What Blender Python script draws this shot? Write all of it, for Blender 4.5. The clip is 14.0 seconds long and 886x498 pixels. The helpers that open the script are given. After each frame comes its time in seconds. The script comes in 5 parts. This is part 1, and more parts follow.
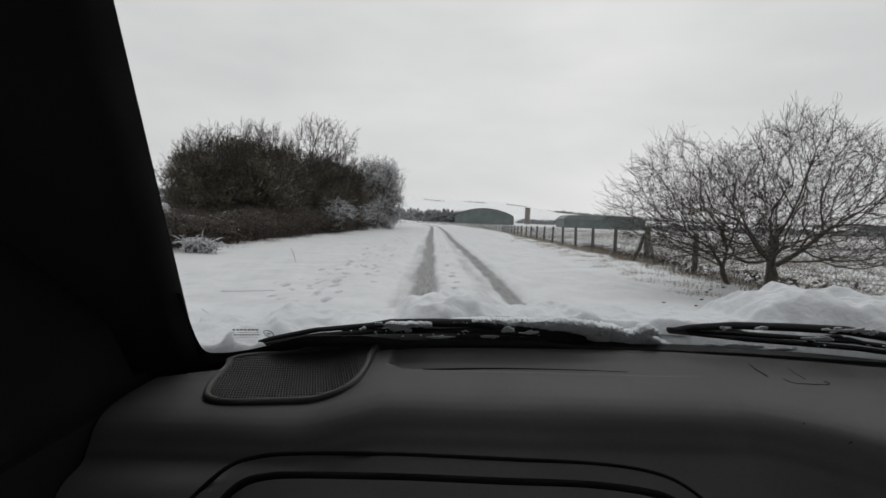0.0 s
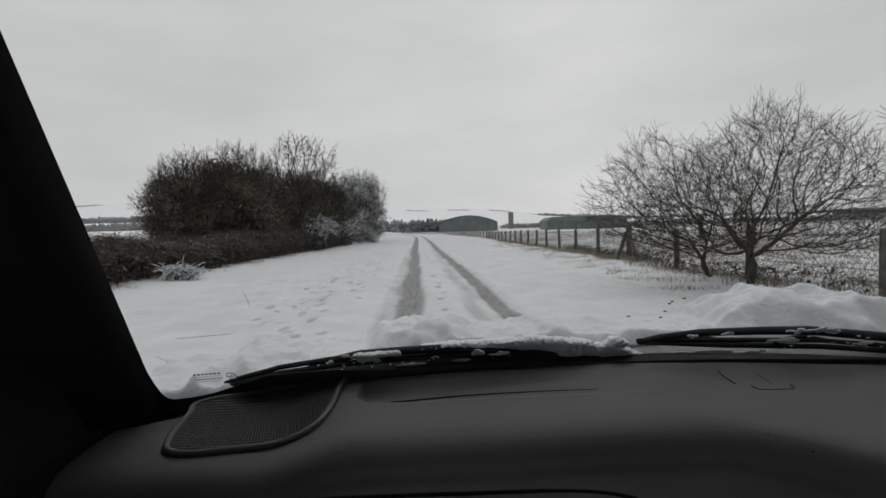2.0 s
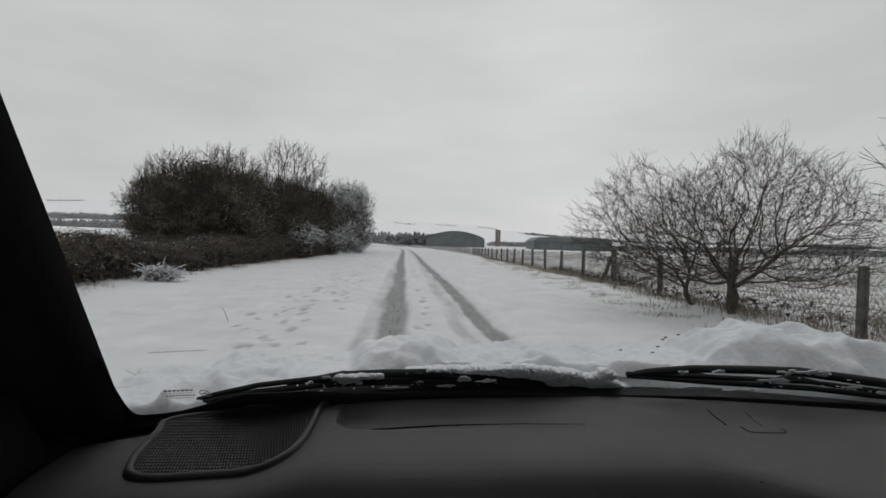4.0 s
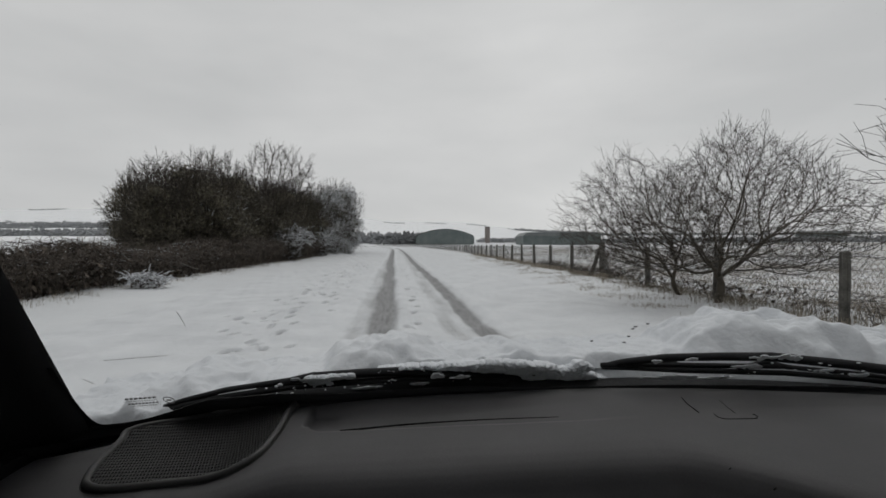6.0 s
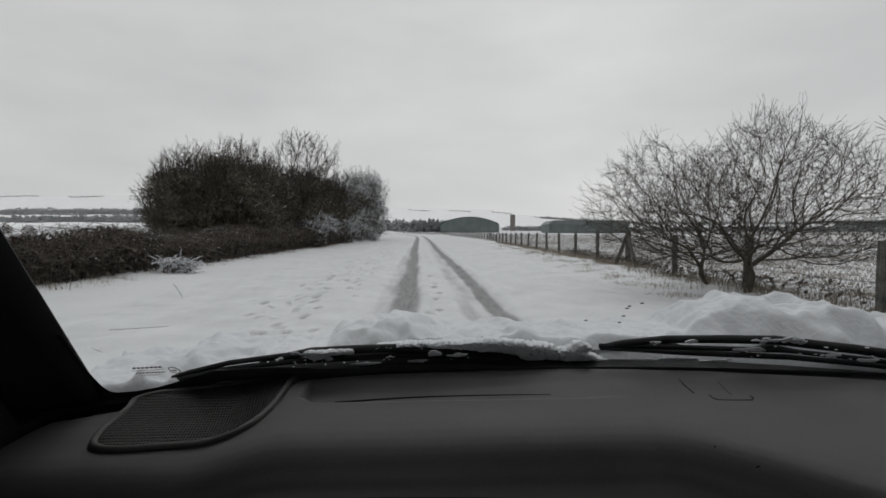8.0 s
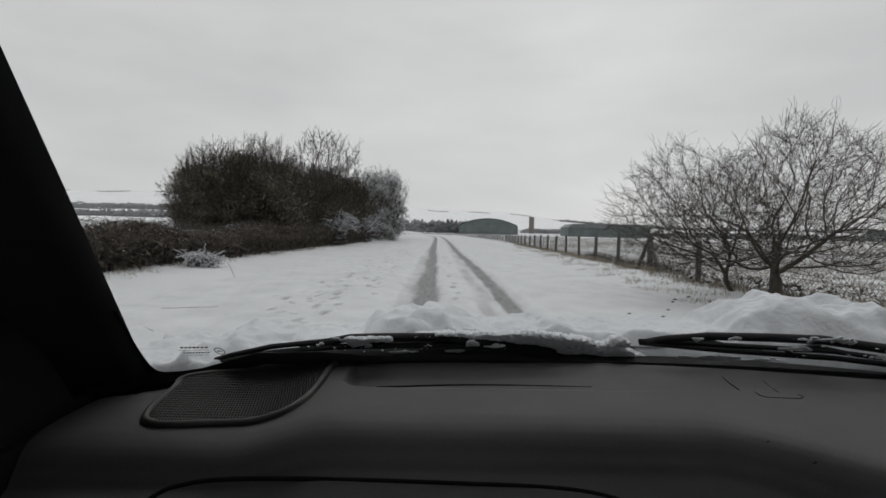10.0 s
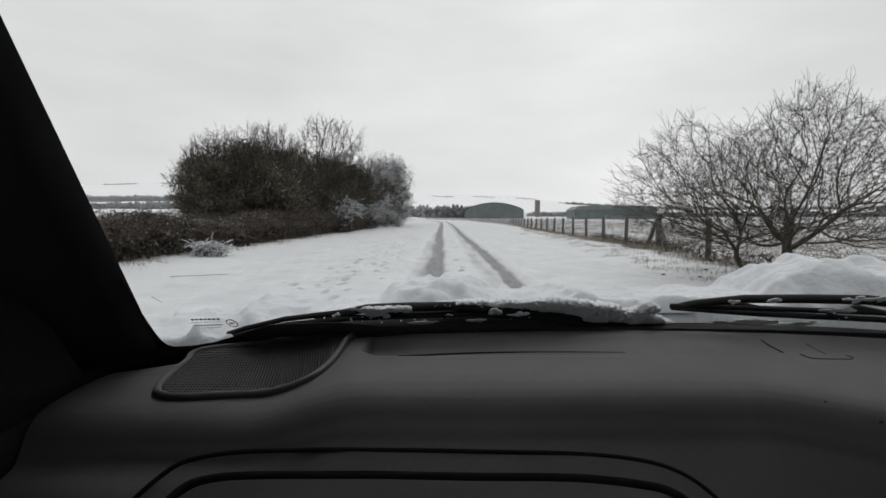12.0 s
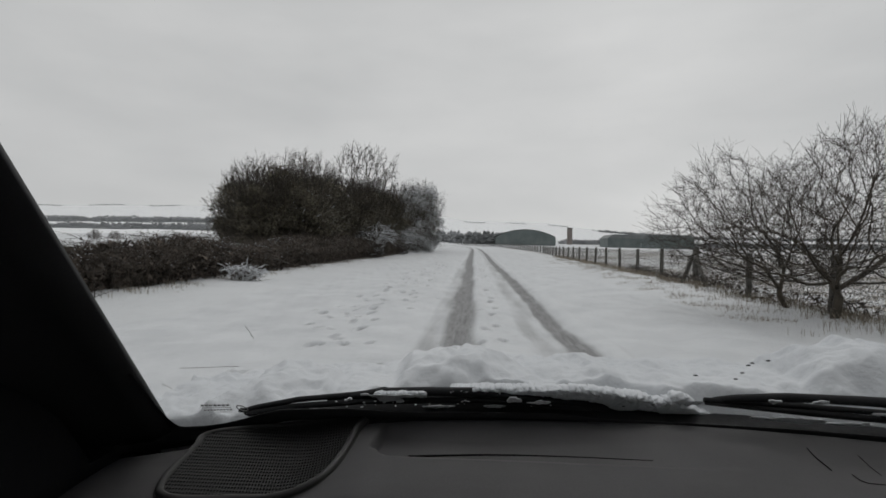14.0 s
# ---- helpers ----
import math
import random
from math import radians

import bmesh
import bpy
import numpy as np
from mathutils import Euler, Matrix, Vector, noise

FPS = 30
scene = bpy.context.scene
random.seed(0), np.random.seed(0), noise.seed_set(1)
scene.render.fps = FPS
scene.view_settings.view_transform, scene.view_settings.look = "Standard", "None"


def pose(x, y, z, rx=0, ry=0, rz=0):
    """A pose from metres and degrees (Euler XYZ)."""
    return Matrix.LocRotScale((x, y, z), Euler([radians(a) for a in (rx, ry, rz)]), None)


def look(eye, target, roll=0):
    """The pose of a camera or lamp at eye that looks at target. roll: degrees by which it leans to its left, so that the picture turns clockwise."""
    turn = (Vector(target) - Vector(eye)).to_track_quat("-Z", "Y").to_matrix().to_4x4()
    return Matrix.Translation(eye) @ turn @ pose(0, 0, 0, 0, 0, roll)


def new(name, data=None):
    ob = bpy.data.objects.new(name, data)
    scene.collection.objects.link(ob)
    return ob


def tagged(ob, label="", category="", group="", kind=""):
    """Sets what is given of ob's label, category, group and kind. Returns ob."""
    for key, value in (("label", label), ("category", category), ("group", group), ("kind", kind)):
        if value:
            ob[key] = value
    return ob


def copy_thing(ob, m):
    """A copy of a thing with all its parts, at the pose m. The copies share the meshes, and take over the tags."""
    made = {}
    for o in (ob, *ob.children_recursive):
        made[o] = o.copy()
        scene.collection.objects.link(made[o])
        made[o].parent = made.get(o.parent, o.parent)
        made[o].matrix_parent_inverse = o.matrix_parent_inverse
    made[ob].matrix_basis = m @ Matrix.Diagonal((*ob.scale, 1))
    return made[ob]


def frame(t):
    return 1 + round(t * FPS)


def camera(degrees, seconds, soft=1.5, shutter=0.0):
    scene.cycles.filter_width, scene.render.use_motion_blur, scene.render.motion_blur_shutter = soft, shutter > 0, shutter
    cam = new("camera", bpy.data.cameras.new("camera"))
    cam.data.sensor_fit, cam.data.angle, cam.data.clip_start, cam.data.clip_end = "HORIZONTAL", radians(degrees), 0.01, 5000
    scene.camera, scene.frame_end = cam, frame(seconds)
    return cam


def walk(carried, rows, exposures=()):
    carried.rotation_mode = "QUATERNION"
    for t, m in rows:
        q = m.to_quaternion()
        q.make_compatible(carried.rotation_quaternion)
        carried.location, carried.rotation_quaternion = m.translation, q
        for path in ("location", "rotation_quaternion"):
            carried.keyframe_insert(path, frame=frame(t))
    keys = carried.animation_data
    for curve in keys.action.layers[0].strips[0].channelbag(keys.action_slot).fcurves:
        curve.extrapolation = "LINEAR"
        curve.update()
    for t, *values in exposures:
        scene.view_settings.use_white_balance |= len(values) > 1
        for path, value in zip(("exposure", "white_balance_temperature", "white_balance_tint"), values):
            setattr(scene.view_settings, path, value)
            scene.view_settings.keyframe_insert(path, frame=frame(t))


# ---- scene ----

# ---- camera: looks out of a car that stands on a snowed-up lane ----
cam = camera(84.0, 14.0, soft=1.6)
PATH = [
    (0.0, -0.0894, -0.0163, 1.0624, -1.280, -3.261, 2.059),
    (0.5, -0.0482, -0.0070, 1.0357, -0.265, -5.619, 0.905),
    (1.0, -0.0575, -0.0101, 1.0344, -1.415, -6.964, -0.072),
    (1.5, -0.0599, -0.0099, 1.0558, -2.797, -5.142, -0.277),
    (2.0, -0.0517, -0.0099, 1.0892, -2.910, -2.175, -1.579),
    (2.5, -0.0757, -0.0202, 1.1317, -3.247, 1.756, -1.358),
    (3.0, -0.0756, 0.0062, 1.1009, -3.218, 0.713, 0.942),
    (5.5, -0.0251, 0.0171, 1.0987, -5.993, -0.866, 0.507),
    (6.0, -0.0244, 0.0204, 1.0961, -5.681, -0.706, -0.267),
    (6.5, 0.0000, 0.0000, 1.1000, -5.000, 0.000, 0.000),
    (7.0, -0.0320, 0.0123, 1.0915, -4.403, -0.355, 0.296),
    (7.5, -0.0028, 0.0155, 1.0881, -3.530, -1.360, 0.098),
    (8.0, 0.0184, 0.0096, 1.0823, -2.789, -2.115, 0.013),
    (10.5, -0.0220, 0.0078, 1.0634, -0.585, -2.026, 1.343),
    (11.0, -0.0027, 0.0010, 1.0790, -1.196, -2.389, 1.489),
    (11.5, -0.0146, 0.0186, 1.0652, -1.372, -2.274, -0.283),
    (12.0, -0.0377, 0.0470, 1.0303, -0.014, -3.739, -0.066),
    (12.5, -0.0005, 0.0573, 1.0517, 2.540, -7.309, -1.955),
    (13.0, -0.0289, 0.0556, 1.0980, 2.324, -5.700, -1.427),
    (13.5, -0.0302, 0.0889, 1.1083, 3.241, -5.064, -0.087),
    (14.0, -0.0202, 0.0746, 1.1146, 3.564, -0.802, 0.990),
]


def held(x, y, z, yaw, pitch, roll):
    turn = Euler((0, 0, radians(yaw))).to_matrix() @ Euler((radians(90 + pitch), 0, 0)).to_matrix() @ Euler((0, 0, radians(roll))).to_matrix()
    return Matrix.Translation((x, y, z)) @ turn.to_4x4()


walk(cam, [(r[0], held(*r[1:])) for r in PATH], [(0.0, 0.25), (1.0, 0.38), (1.6, 0.2), (2.5, -0.05), (3.0, 0.0), (5.5, 0.06), (6.5, -0.03), (7.5, 0.08), (8.2, 0.08), (10.5, 0.1), (11.5, 0.15), (12.1, 0.45), (12.6, 0.52), (13.2, 0.22), (14.0, 0.0)])

# ---- sky and light: thick even overcast ----
world = bpy.data.worlds.new("overcast")
scene.world = world
world.use_nodes = True
wn, wl = world.node_tree.nodes, world.node_tree.links
sky = wn.new("ShaderNodeTexSky")
sky.sky_type, sky.sun_disc = "NISHITA", False
sky.sun_elevation, sky.sun_rotation = radians(32), radians(20)
grey = wn.new("ShaderNodeHueSaturation")
grey.inputs["Saturation"].default_value = 0.1
grey.inputs["Value"].default_value = 0.06
wl.new(sky.outputs[0], grey.inputs["Color"])
cloud_map = wn.new("ShaderNodeMapping")
cloud_map.inputs["Scale"].default_value = (1.0, 1.0, 3.2)
cloud_co = wn.new("ShaderNodeTexCoord")
wl.new(cloud_co.outputs["Generated"], cloud_map.inputs[0])
cloud = wn.new("ShaderNodeTexNoise")
cloud.inputs["Scale"].default_value, cloud.inputs["Detail"].default_value = 2.2, 4.0
wl.new(cloud_map.outputs[0], cloud.inputs["Vector"])
ramp = wn.new("ShaderNodeValToRGB")
ramp.color_ramp.elements[0].position, ramp.color_ramp.elements[0].color = 0.3, (0.518, 0.521, 0.527, 1)
ramp.color_ramp.elements[1].position, ramp.color_ramp.elements[1].color = 0.75, (0.65, 0.647, 0.649, 1)
wl.new(cloud.outputs["Fac"], ramp.inputs[0])
mixed = wn.new("ShaderNodeMix")
mixed.data_type = "RGBA"
mixed.inputs["Factor"].default_value = 0.88
wl.new(grey.outputs[0], mixed.inputs[6])
wl.new(ramp.outputs[0], mixed.inputs[7])
wl.new(mixed.outputs[2], wn["Background"].inputs["Color"])
wn["Background"].inputs["Strength"].default_value = 1.0
sun_data = bpy.data.lights.new("sun", "SUN")
sun_data.energy, sun_data.angle, sun_data.color = 0.5, radians(40), (1.0, 0.98, 0.95)
sun = new("sun", sun_data)
sun.matrix_world = look((12, 58, 88), (0, 0, 0))


# ---- materials ----
def material(name, low, high, rough=0.8, scale=6.0, fine=60.0, bump=0.2, metal=0.0, spec=0.5, spread=(0.35, 0.65), dist=0.01, vary=0.0):
    m = bpy.data.materials.new(name)
    m.use_nodes = True
    n, l = m.node_tree.nodes, m.node_tree.links
    b = n["Principled BSDF"]
    co = n.new("ShaderNodeTexCoord")
    a, c = n.new("ShaderNodeTexNoise"), n.new("ShaderNodeTexNoise")
    a.inputs["Scale"].default_value, c.inputs["Scale"].default_value = scale, fine
    a.inputs["Detail"].default_value, c.inputs["Detail"].default_value = 5, 3
    l.new(co.outputs["Object"], a.inputs["Vector"])
    l.new(co.outputs["Object"], c.inputs["Vector"])
    add = n.new("ShaderNodeMath")
    add.operation = "MULTIPLY_ADD"
    add.inputs[1].default_value = 0.35
    l.new(c.outputs["Fac"], add.inputs[0])
    sc = n.new("ShaderNodeMath")
    sc.operation = "MULTIPLY"
    sc.inputs[1].default_value = 0.65
    l.new(a.outputs["Fac"], sc.inputs[0])
    l.new(sc.outputs[0], add.inputs[2])
    r = n.new("ShaderNodeValToRGB")
    r.color_ramp.elements[0].position, r.color_ramp.elements[0].color = spread[0], (*low, 1)
    r.color_ramp.elements[1].position, r.color_ramp.elements[1].color = spread[1], (*high, 1)
    l.new(add.outputs[0], r.inputs[0])
    colour = r.outputs[0]
    if vary:
        geo, span, tint = n.new("ShaderNodeNewGeometry"), n.new("ShaderNodeMapRange"), n.new("ShaderNodeHueSaturation")
        span.inputs["To Min"].default_value, span.inputs["To Max"].default_value = 1 - vary, 1 + vary
        l.new(geo.outputs["Random Per Island"], span.inputs["Value"])
        l.new(span.outputs[0], tint.inputs["Value"])
        l.new(colour, tint.inputs["Color"])
        colour = tint.outputs[0]
    l.new(colour, b.inputs["Base Color"])
    b.inputs["Roughness"].default_value, b.inputs["Metallic"].default_value = rough, metal
    b.inputs["Specular IOR Level"].default_value = spec
    if bump:
        bm_ = n.new("ShaderNodeBump")
        bm_.inputs["Strength"].default_value, bm_.inputs["Distance"].default_value = bump, dist
        l.new(add.outputs[0], bm_.inputs["Height"])
        l.new(bm_.outputs[0], b.inputs["Normal"])
    return m


def masked(m, attribute, low, high, rough, scale, sharp=(0.35, 0.65), noise_scale=3.0, along=1.0, streak=False):
    """Lay a second surface over a material where a mesh attribute says it lies, with a ragged border."""
    n, l = m.node_tree.nodes, m.node_tree.links
    b = n["Principled BSDF"]
    under = b.inputs["Base Color"].links[0].from_socket
    at = n.new("ShaderNodeAttribute")
    at.attribute_name = attribute
    co = n.new("ShaderNodeTexCoord")
    tex, edge = n.new("ShaderNodeTexNoise"), n.new("ShaderNodeTexNoise")
    tex.inputs["Scale"].default_value, tex.inputs["Detail"].default_value = scale, 6
    edge.inputs["Scale"].default_value, edge.inputs["Detail"].default_value = noise_scale, 6
    st = n.new("ShaderNodeMapping")
    st.inputs["Scale"].default_value = (1, along, 1)
    l.new(co.outputs["Object"], st.inputs[0])
    l.new(st.outputs[0] if streak else co.outputs["Object"], tex.inputs["Vector"])
    l.new(st.outputs[0], edge.inputs["Vector"])
    s = n.new("ShaderNodeMath")
    s.operation = "MULTIPLY_ADD"
    s.inputs[1].default_value, s.inputs[2].default_value = 0.8, -0.4
    l.new(edge.outputs["Fac"], s.inputs[0])
    t2 = n.new("ShaderNodeMath")
    t2.operation = "ADD"
    l.new(s.outputs[0], t2.inputs[0])
    l.new(at.outputs["Fac"], t2.inputs[1])
    k = n.new("ShaderNodeMapRange")
    k.interpolation_type = "SMOOTHSTEP"
    k.inputs["From Min"].default_value, k.inputs["From Max"].default_value = sharp
    l.new(t2.outputs[0], k.inputs["Value"])
    r = n.new("ShaderNodeValToRGB")
    r.color_ramp.elements[0].position, r.color_ramp.elements[0].color = 0.3, (*low, 1)
    r.color_ramp.elements[1].position, r.color_ramp.elements[1].color = 0.7, (*high, 1)
    l.new(tex.outputs["Fac"], r.inputs[0])
    mx = n.new("ShaderNodeMix")
    mx.data_type = "RGBA"
    l.new(k.outputs[0], mx.inputs["Factor"])
    l.new(under, mx.inputs[6])
    l.new(r.outputs[0], mx.inputs[7])
    l.new(mx.outputs[2], b.inputs["Base Color"])
    rm = n.new("ShaderNodeMix")
    l.new(k.outputs[0], rm.inputs["Factor"])
    rm.inputs[2].default_value, rm.inputs[3].default_value = b.inputs["Roughness"].default_value, rough
    l.new(rm.outputs[0], b.inputs["Roughness"])
    return m


SNOW = material("snow", (0.55, 0.572, 0.60), (0.67, 0.687, 0.71), 0.75, 1.6, 110, 0.45, dist=0.012)
SNOW_ROAD = masked(material("trodden snow", (0.54, 0.556, 0.576), (0.665, 0.68, 0.698), 0.7, 1.6, 30, 0.4, dist=0.02), "slush_and_prints", (0.16, 0.161, 0.164), (0.27, 0.272, 0.277), 0.72, 22.0, (0.18, 0.95), 4.5, 0.08, streak=True)
SNOW_FIELD = masked(material("field snow", (0.57, 0.585, 0.602), (0.67, 0.685, 0.70), 0.8, 0.35, 12, 0.3, dist=0.03), "straw", (0.20, 0.187, 0.166), (0.42, 0.40, 0.365), 0.9, 5.0, (0.3, 0.75), 2.6)
# Distant snow is painted whiter, standing in for haze over the downs.
masked(SNOW_FIELD, "far_haze", (0.80, 0.815, 0.83), (0.87, 0.88, 0.89), 0.8, 0.02, (0.3, 0.75), 0.01)
BARK = material("dark bark", (0.035, 0.03, 0.024), (0.10, 0.085, 0.065), 0.9, 9, 60, 0.5)
BARK_GREEN = material("mossy bark", (0.05, 0.048, 0.028), (0.12, 0.11, 0.06), 0.9, 5, 60, 0.5)
TWIG = material("bare twigs", (0.024, 0.020, 0.016), (0.062, 0.051, 0.041), 0.9, 4, 40, 0, vary=0.35)
BRAMBLE = material("brown bramble", (0.046, 0.038, 0.033), (0.13, 0.108, 0.09), 0.9, 3, 30, 0, vary=0.6)
DEAD_LEAF = material("dead leaves", (0.036, 0.029, 0.024), (0.095, 0.076, 0.06), 0.85, 3, 30, 0, vary=0.6)
IVY = material("dark ivy leaves", (0.055, 0.050, 0.033), (0.13, 0.114, 0.077), 0.6, 0.8, 30, 0, vary=0.6)
# Far-wood greys with haze painted into the colour, paler for farther bands.
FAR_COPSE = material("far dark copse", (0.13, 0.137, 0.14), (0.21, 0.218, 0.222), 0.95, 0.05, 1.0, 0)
HAZED_WOOD_PALE = material("far woodland paled for haze", (0.36, 0.37, 0.378), (0.46, 0.47, 0.478), 0.95, 0.05, 1.0, 0)
HAZED_WOOD = material("far bare woodland greyed for haze", (0.25, 0.26, 0.268), (0.36, 0.37, 0.378), 0.95, 0.05, 1.0, 0)
STRAW = material("dry grass", (0.17, 0.145, 0.11), (0.36, 0.315, 0.25), 0.9, 2, 30, 0, vary=0.35)
CONCRETE = material("weathered concrete", (0.045, 0.043, 0.039), (0.15, 0.145, 0.13), 0.9, 6, 50, 0.5)
WIRE = material("galvanised wire", (0.06, 0.06, 0.06), (0.15, 0.15, 0.15), 0.6, 8, 60, 0, metal=0.3)
SHEET = material("grey green sheeting", (0.10, 0.125, 0.125), (0.17, 0.195, 0.19), 0.6, 0.3, 6, 0.1)
SHEET_DARK = material("dark roof sheeting", (0.13, 0.145, 0.145), (0.22, 0.235, 0.235), 0.7, 0.3, 6, 0.1)
BRICK = material("brown brick", (0.17, 0.15, 0.14), (0.27, 0.24, 0.225), 0.9, 1, 8, 0.2)
DASH = material("charcoal dash plastic", (0.0222, 0.0218, 0.0230), (0.0378, 0.0371, 0.0392), 0.7, 7, 420, 0.3, spec=0.28, spread=(0.3, 0.7), dist=0.0008)
RUBBER = material("black rubber", (0.008, 0.008, 0.009), (0.02, 0.02, 0.021), 0.6, 9, 200, 0.1)
TRIM = material("black pillar trim", (0.0062, 0.0062, 0.0068), (0.0118, 0.0119, 0.013), 0.7, 6, 400, 0.1, spec=0.2, dist=0.001)
PAINT = material("dark car paint", (0.025, 0.035, 0.038), (0.04, 0.05, 0.053), 0.3, 3, 60, 0.02)
TYRE = material("tyre", (0.012, 0.012, 0.012), (0.03, 0.03, 0.03), 0.85, 9, 90, 0.2)
# Kept pale to bounce light onto the dash front from out of view.
LINING = material("pale cabin lining to bounce light", (0.52, 0.52, 0.51), (0.62, 0.62, 0.61), 0.9, 8, 200, 0.1)
RIM = material("dark grille rim", (0.011, 0.011, 0.011), (0.016, 0.016, 0.016), 0.6, 9, 300, 0.1, spec=0.3)
MATT = material("matt black plastic", (0.007, 0.0073, 0.0082), (0.014, 0.0145, 0.016), 0.7, 9, 120, 0.2, spec=0.25)
SEAM = material("seam shadow gap", (0.003, 0.003, 0.003), (0.006, 0.006, 0.006), 0.95, 9, 90, 0, spec=0.05)
DOOR_CARD = material("black door card", (0.0036, 0.0037, 0.0042), (0.0068, 0.007, 0.0078), 0.8, 6, 300, 0.1, spec=0.12)
PRINT = material("grey ceramic print", (0.16, 0.16, 0.16), (0.2, 0.2, 0.2), 0.7, 9, 90, 0)

GLASS = bpy.data.materials.new("windscreen glass")
GLASS.use_nodes = True
gn = GLASS.node_tree.nodes
gb = gn["Principled BSDF"]
gb.inputs["Transmission Weight"].default_value, gb.inputs["Roughness"].default_value, gb.inputs["IOR"].default_value = 1.0, 0.0, 1.02
gb.inputs["Base Color"].default_value = (0.97, 0.98, 0.975, 1)

GRILLE = material("grille plastic", (0.0034, 0.0033, 0.0035), (0.0058, 0.0056, 0.0058), 0.6, 9, 300, 0.1, spec=0.22)


# ---- mesh helpers ----
def mesh(name, verts, faces, mat, smooth=True):
    me = bpy.data.meshes.new(name)
    me.from_pydata([tuple(v) for v in verts], [], faces)
    for m in mat if isinstance(mat, (list, tuple)) else [mat]:
        me.materials.append(m)
    if smooth:
        me.polygons.foreach_set("use_smooth", [True] * len(me.polygons))
    me.update()
    return me


def part(name, data, parent, label="", at=None):
    ob = new(name, data)
    ob.parent = parent
    if at is not None:
        ob.matrix_basis = at
    if label:
        ob["label"] = label
    return ob


def thing(name, label, category, group="", kind="", at=None, data=None):
    ob = new(name, data)
    if at is not None:
        ob.matrix_basis = at
    return tagged(ob, label, category, group, kind)


def grid_faces(rows, cols, close=False):
    f = []
    for i in range(rows - 1):
        for j in range(cols - (0 if close else 1)):
            k = (j + 1) % cols
            f.append((i * cols + j, i * cols + k, (i + 1) * cols + k, (i + 1) * cols + j))
    return f


def tube(V, F, pts, radii, n=5, cap=True):
    """Add a round tube along points to the lists V and F."""
    pts = [Vector(p) for p in pts]
    first = len(V)
    for i, p in enumerate(pts):
        d = (pts[min(i + 1, len(pts) - 1)] - pts[max(i - 1, 0)])
        d = d.normalized() if d.length > 1e-9 else Vector((0, 0, 1))
        a = d.cross(Vector((0, 0, 1)) if abs(d.z) < 0.9 else Vector((1, 0, 0))).normalized()
        b = d.cross(a)
        r = radii[i] if isinstance(radii, (list, tuple)) else radii
        for k in range(n):
            w = 2 * math.pi * k / n
            V.append(p + a * (math.cos(w) * r) + b * (math.sin(w) * r))
    for i in range(len(pts) - 1):
        for k in range(n):
            q = (k + 1) % n
            F.append((first + i * n + k, first + i * n + q, first + (i + 1) * n + q, first + (i + 1) * n + k))
    if cap:
        F.append(tuple(first + k for k in reversed(range(n))))
        F.append(tuple(first + (len(pts) - 1) * n + k for k in range(n)))


def slab(outline, axis_depth, along, name, mat, bevel=0.0):
    """A solid from a flat outline of 3D points pushed along a vector, edges bevelled."""
    bm = bmesh.new()
    f = bm.faces.new([bm.verts.new(p) for p in outline])
    bm.normal_update()
    r = bmesh.ops.extrude_face_region(bm, geom=[f])
    for v in r["geom"]:
        if isinstance(v, bmesh.types.BMVert):
            v.co += Vector(along) * axis_depth
    bmesh.ops.recalc_face_normals(bm, faces=bm.faces)
    if bevel:
        bmesh.ops.bevel(bm, geom=list(bm.edges), offset=bevel, segments=2, affect="EDGES", clamp_overlap=True)
    me = bpy.data.meshes.new(name)
    bm.to_mesh(me)
    bm.free()
    me.materials.append(mat)
    return me


def box(name, lo, hi, mat, bevel=0.0):
    x0, y0, z0 = lo
    x1, y1, z1 = hi
    return slab([(x0, y0, z0), (x1, y0, z0), (x1, y1, z0), (x0, y1, z0)], z1 - z0, (0, 0, 1), name, mat, bevel)


def smooth01(t):
    t = np.clip(t, 0, 1)
    return t * t * (3 - 2 * t)


WAVES = {}


def wavy(x, y, seed, size):
    """Smooth noise on arrays from sums of turned waves."""
    if (seed, size) not in WAVES:
        r = np.random.RandomState(seed)
        rows = []
        for k in range(7):
            a, s, p = r.uniform(0, math.tau), size * r.uniform(0.5, 1.8), r.uniform(0, math.tau)
            rows.append((math.cos(a) * math.tau / s, math.sin(a) * math.tau / s, p))
        WAVES[(seed, size)] = rows
    out = 0.0
    for a, b, p in WAVES[(seed, size)]:
        out = out + np.sin(x * a + y * b + p)
    return out / 4.5


# ---- land ----
def bend(y):
    """How far the lane swings to the side at a distance."""
    return -0.0011 * np.maximum(0, y - 75.0) ** 2


def tilt(az):
    """The downs to the west run in straight lines: how much nearer than their true distance a bearing counts."""
    w = smooth01(-az / 15) * smooth01((80 + az) / 15)
    return (1 - w) + w * np.cos(np.radians(np.clip(az - 2, -62, 62)))


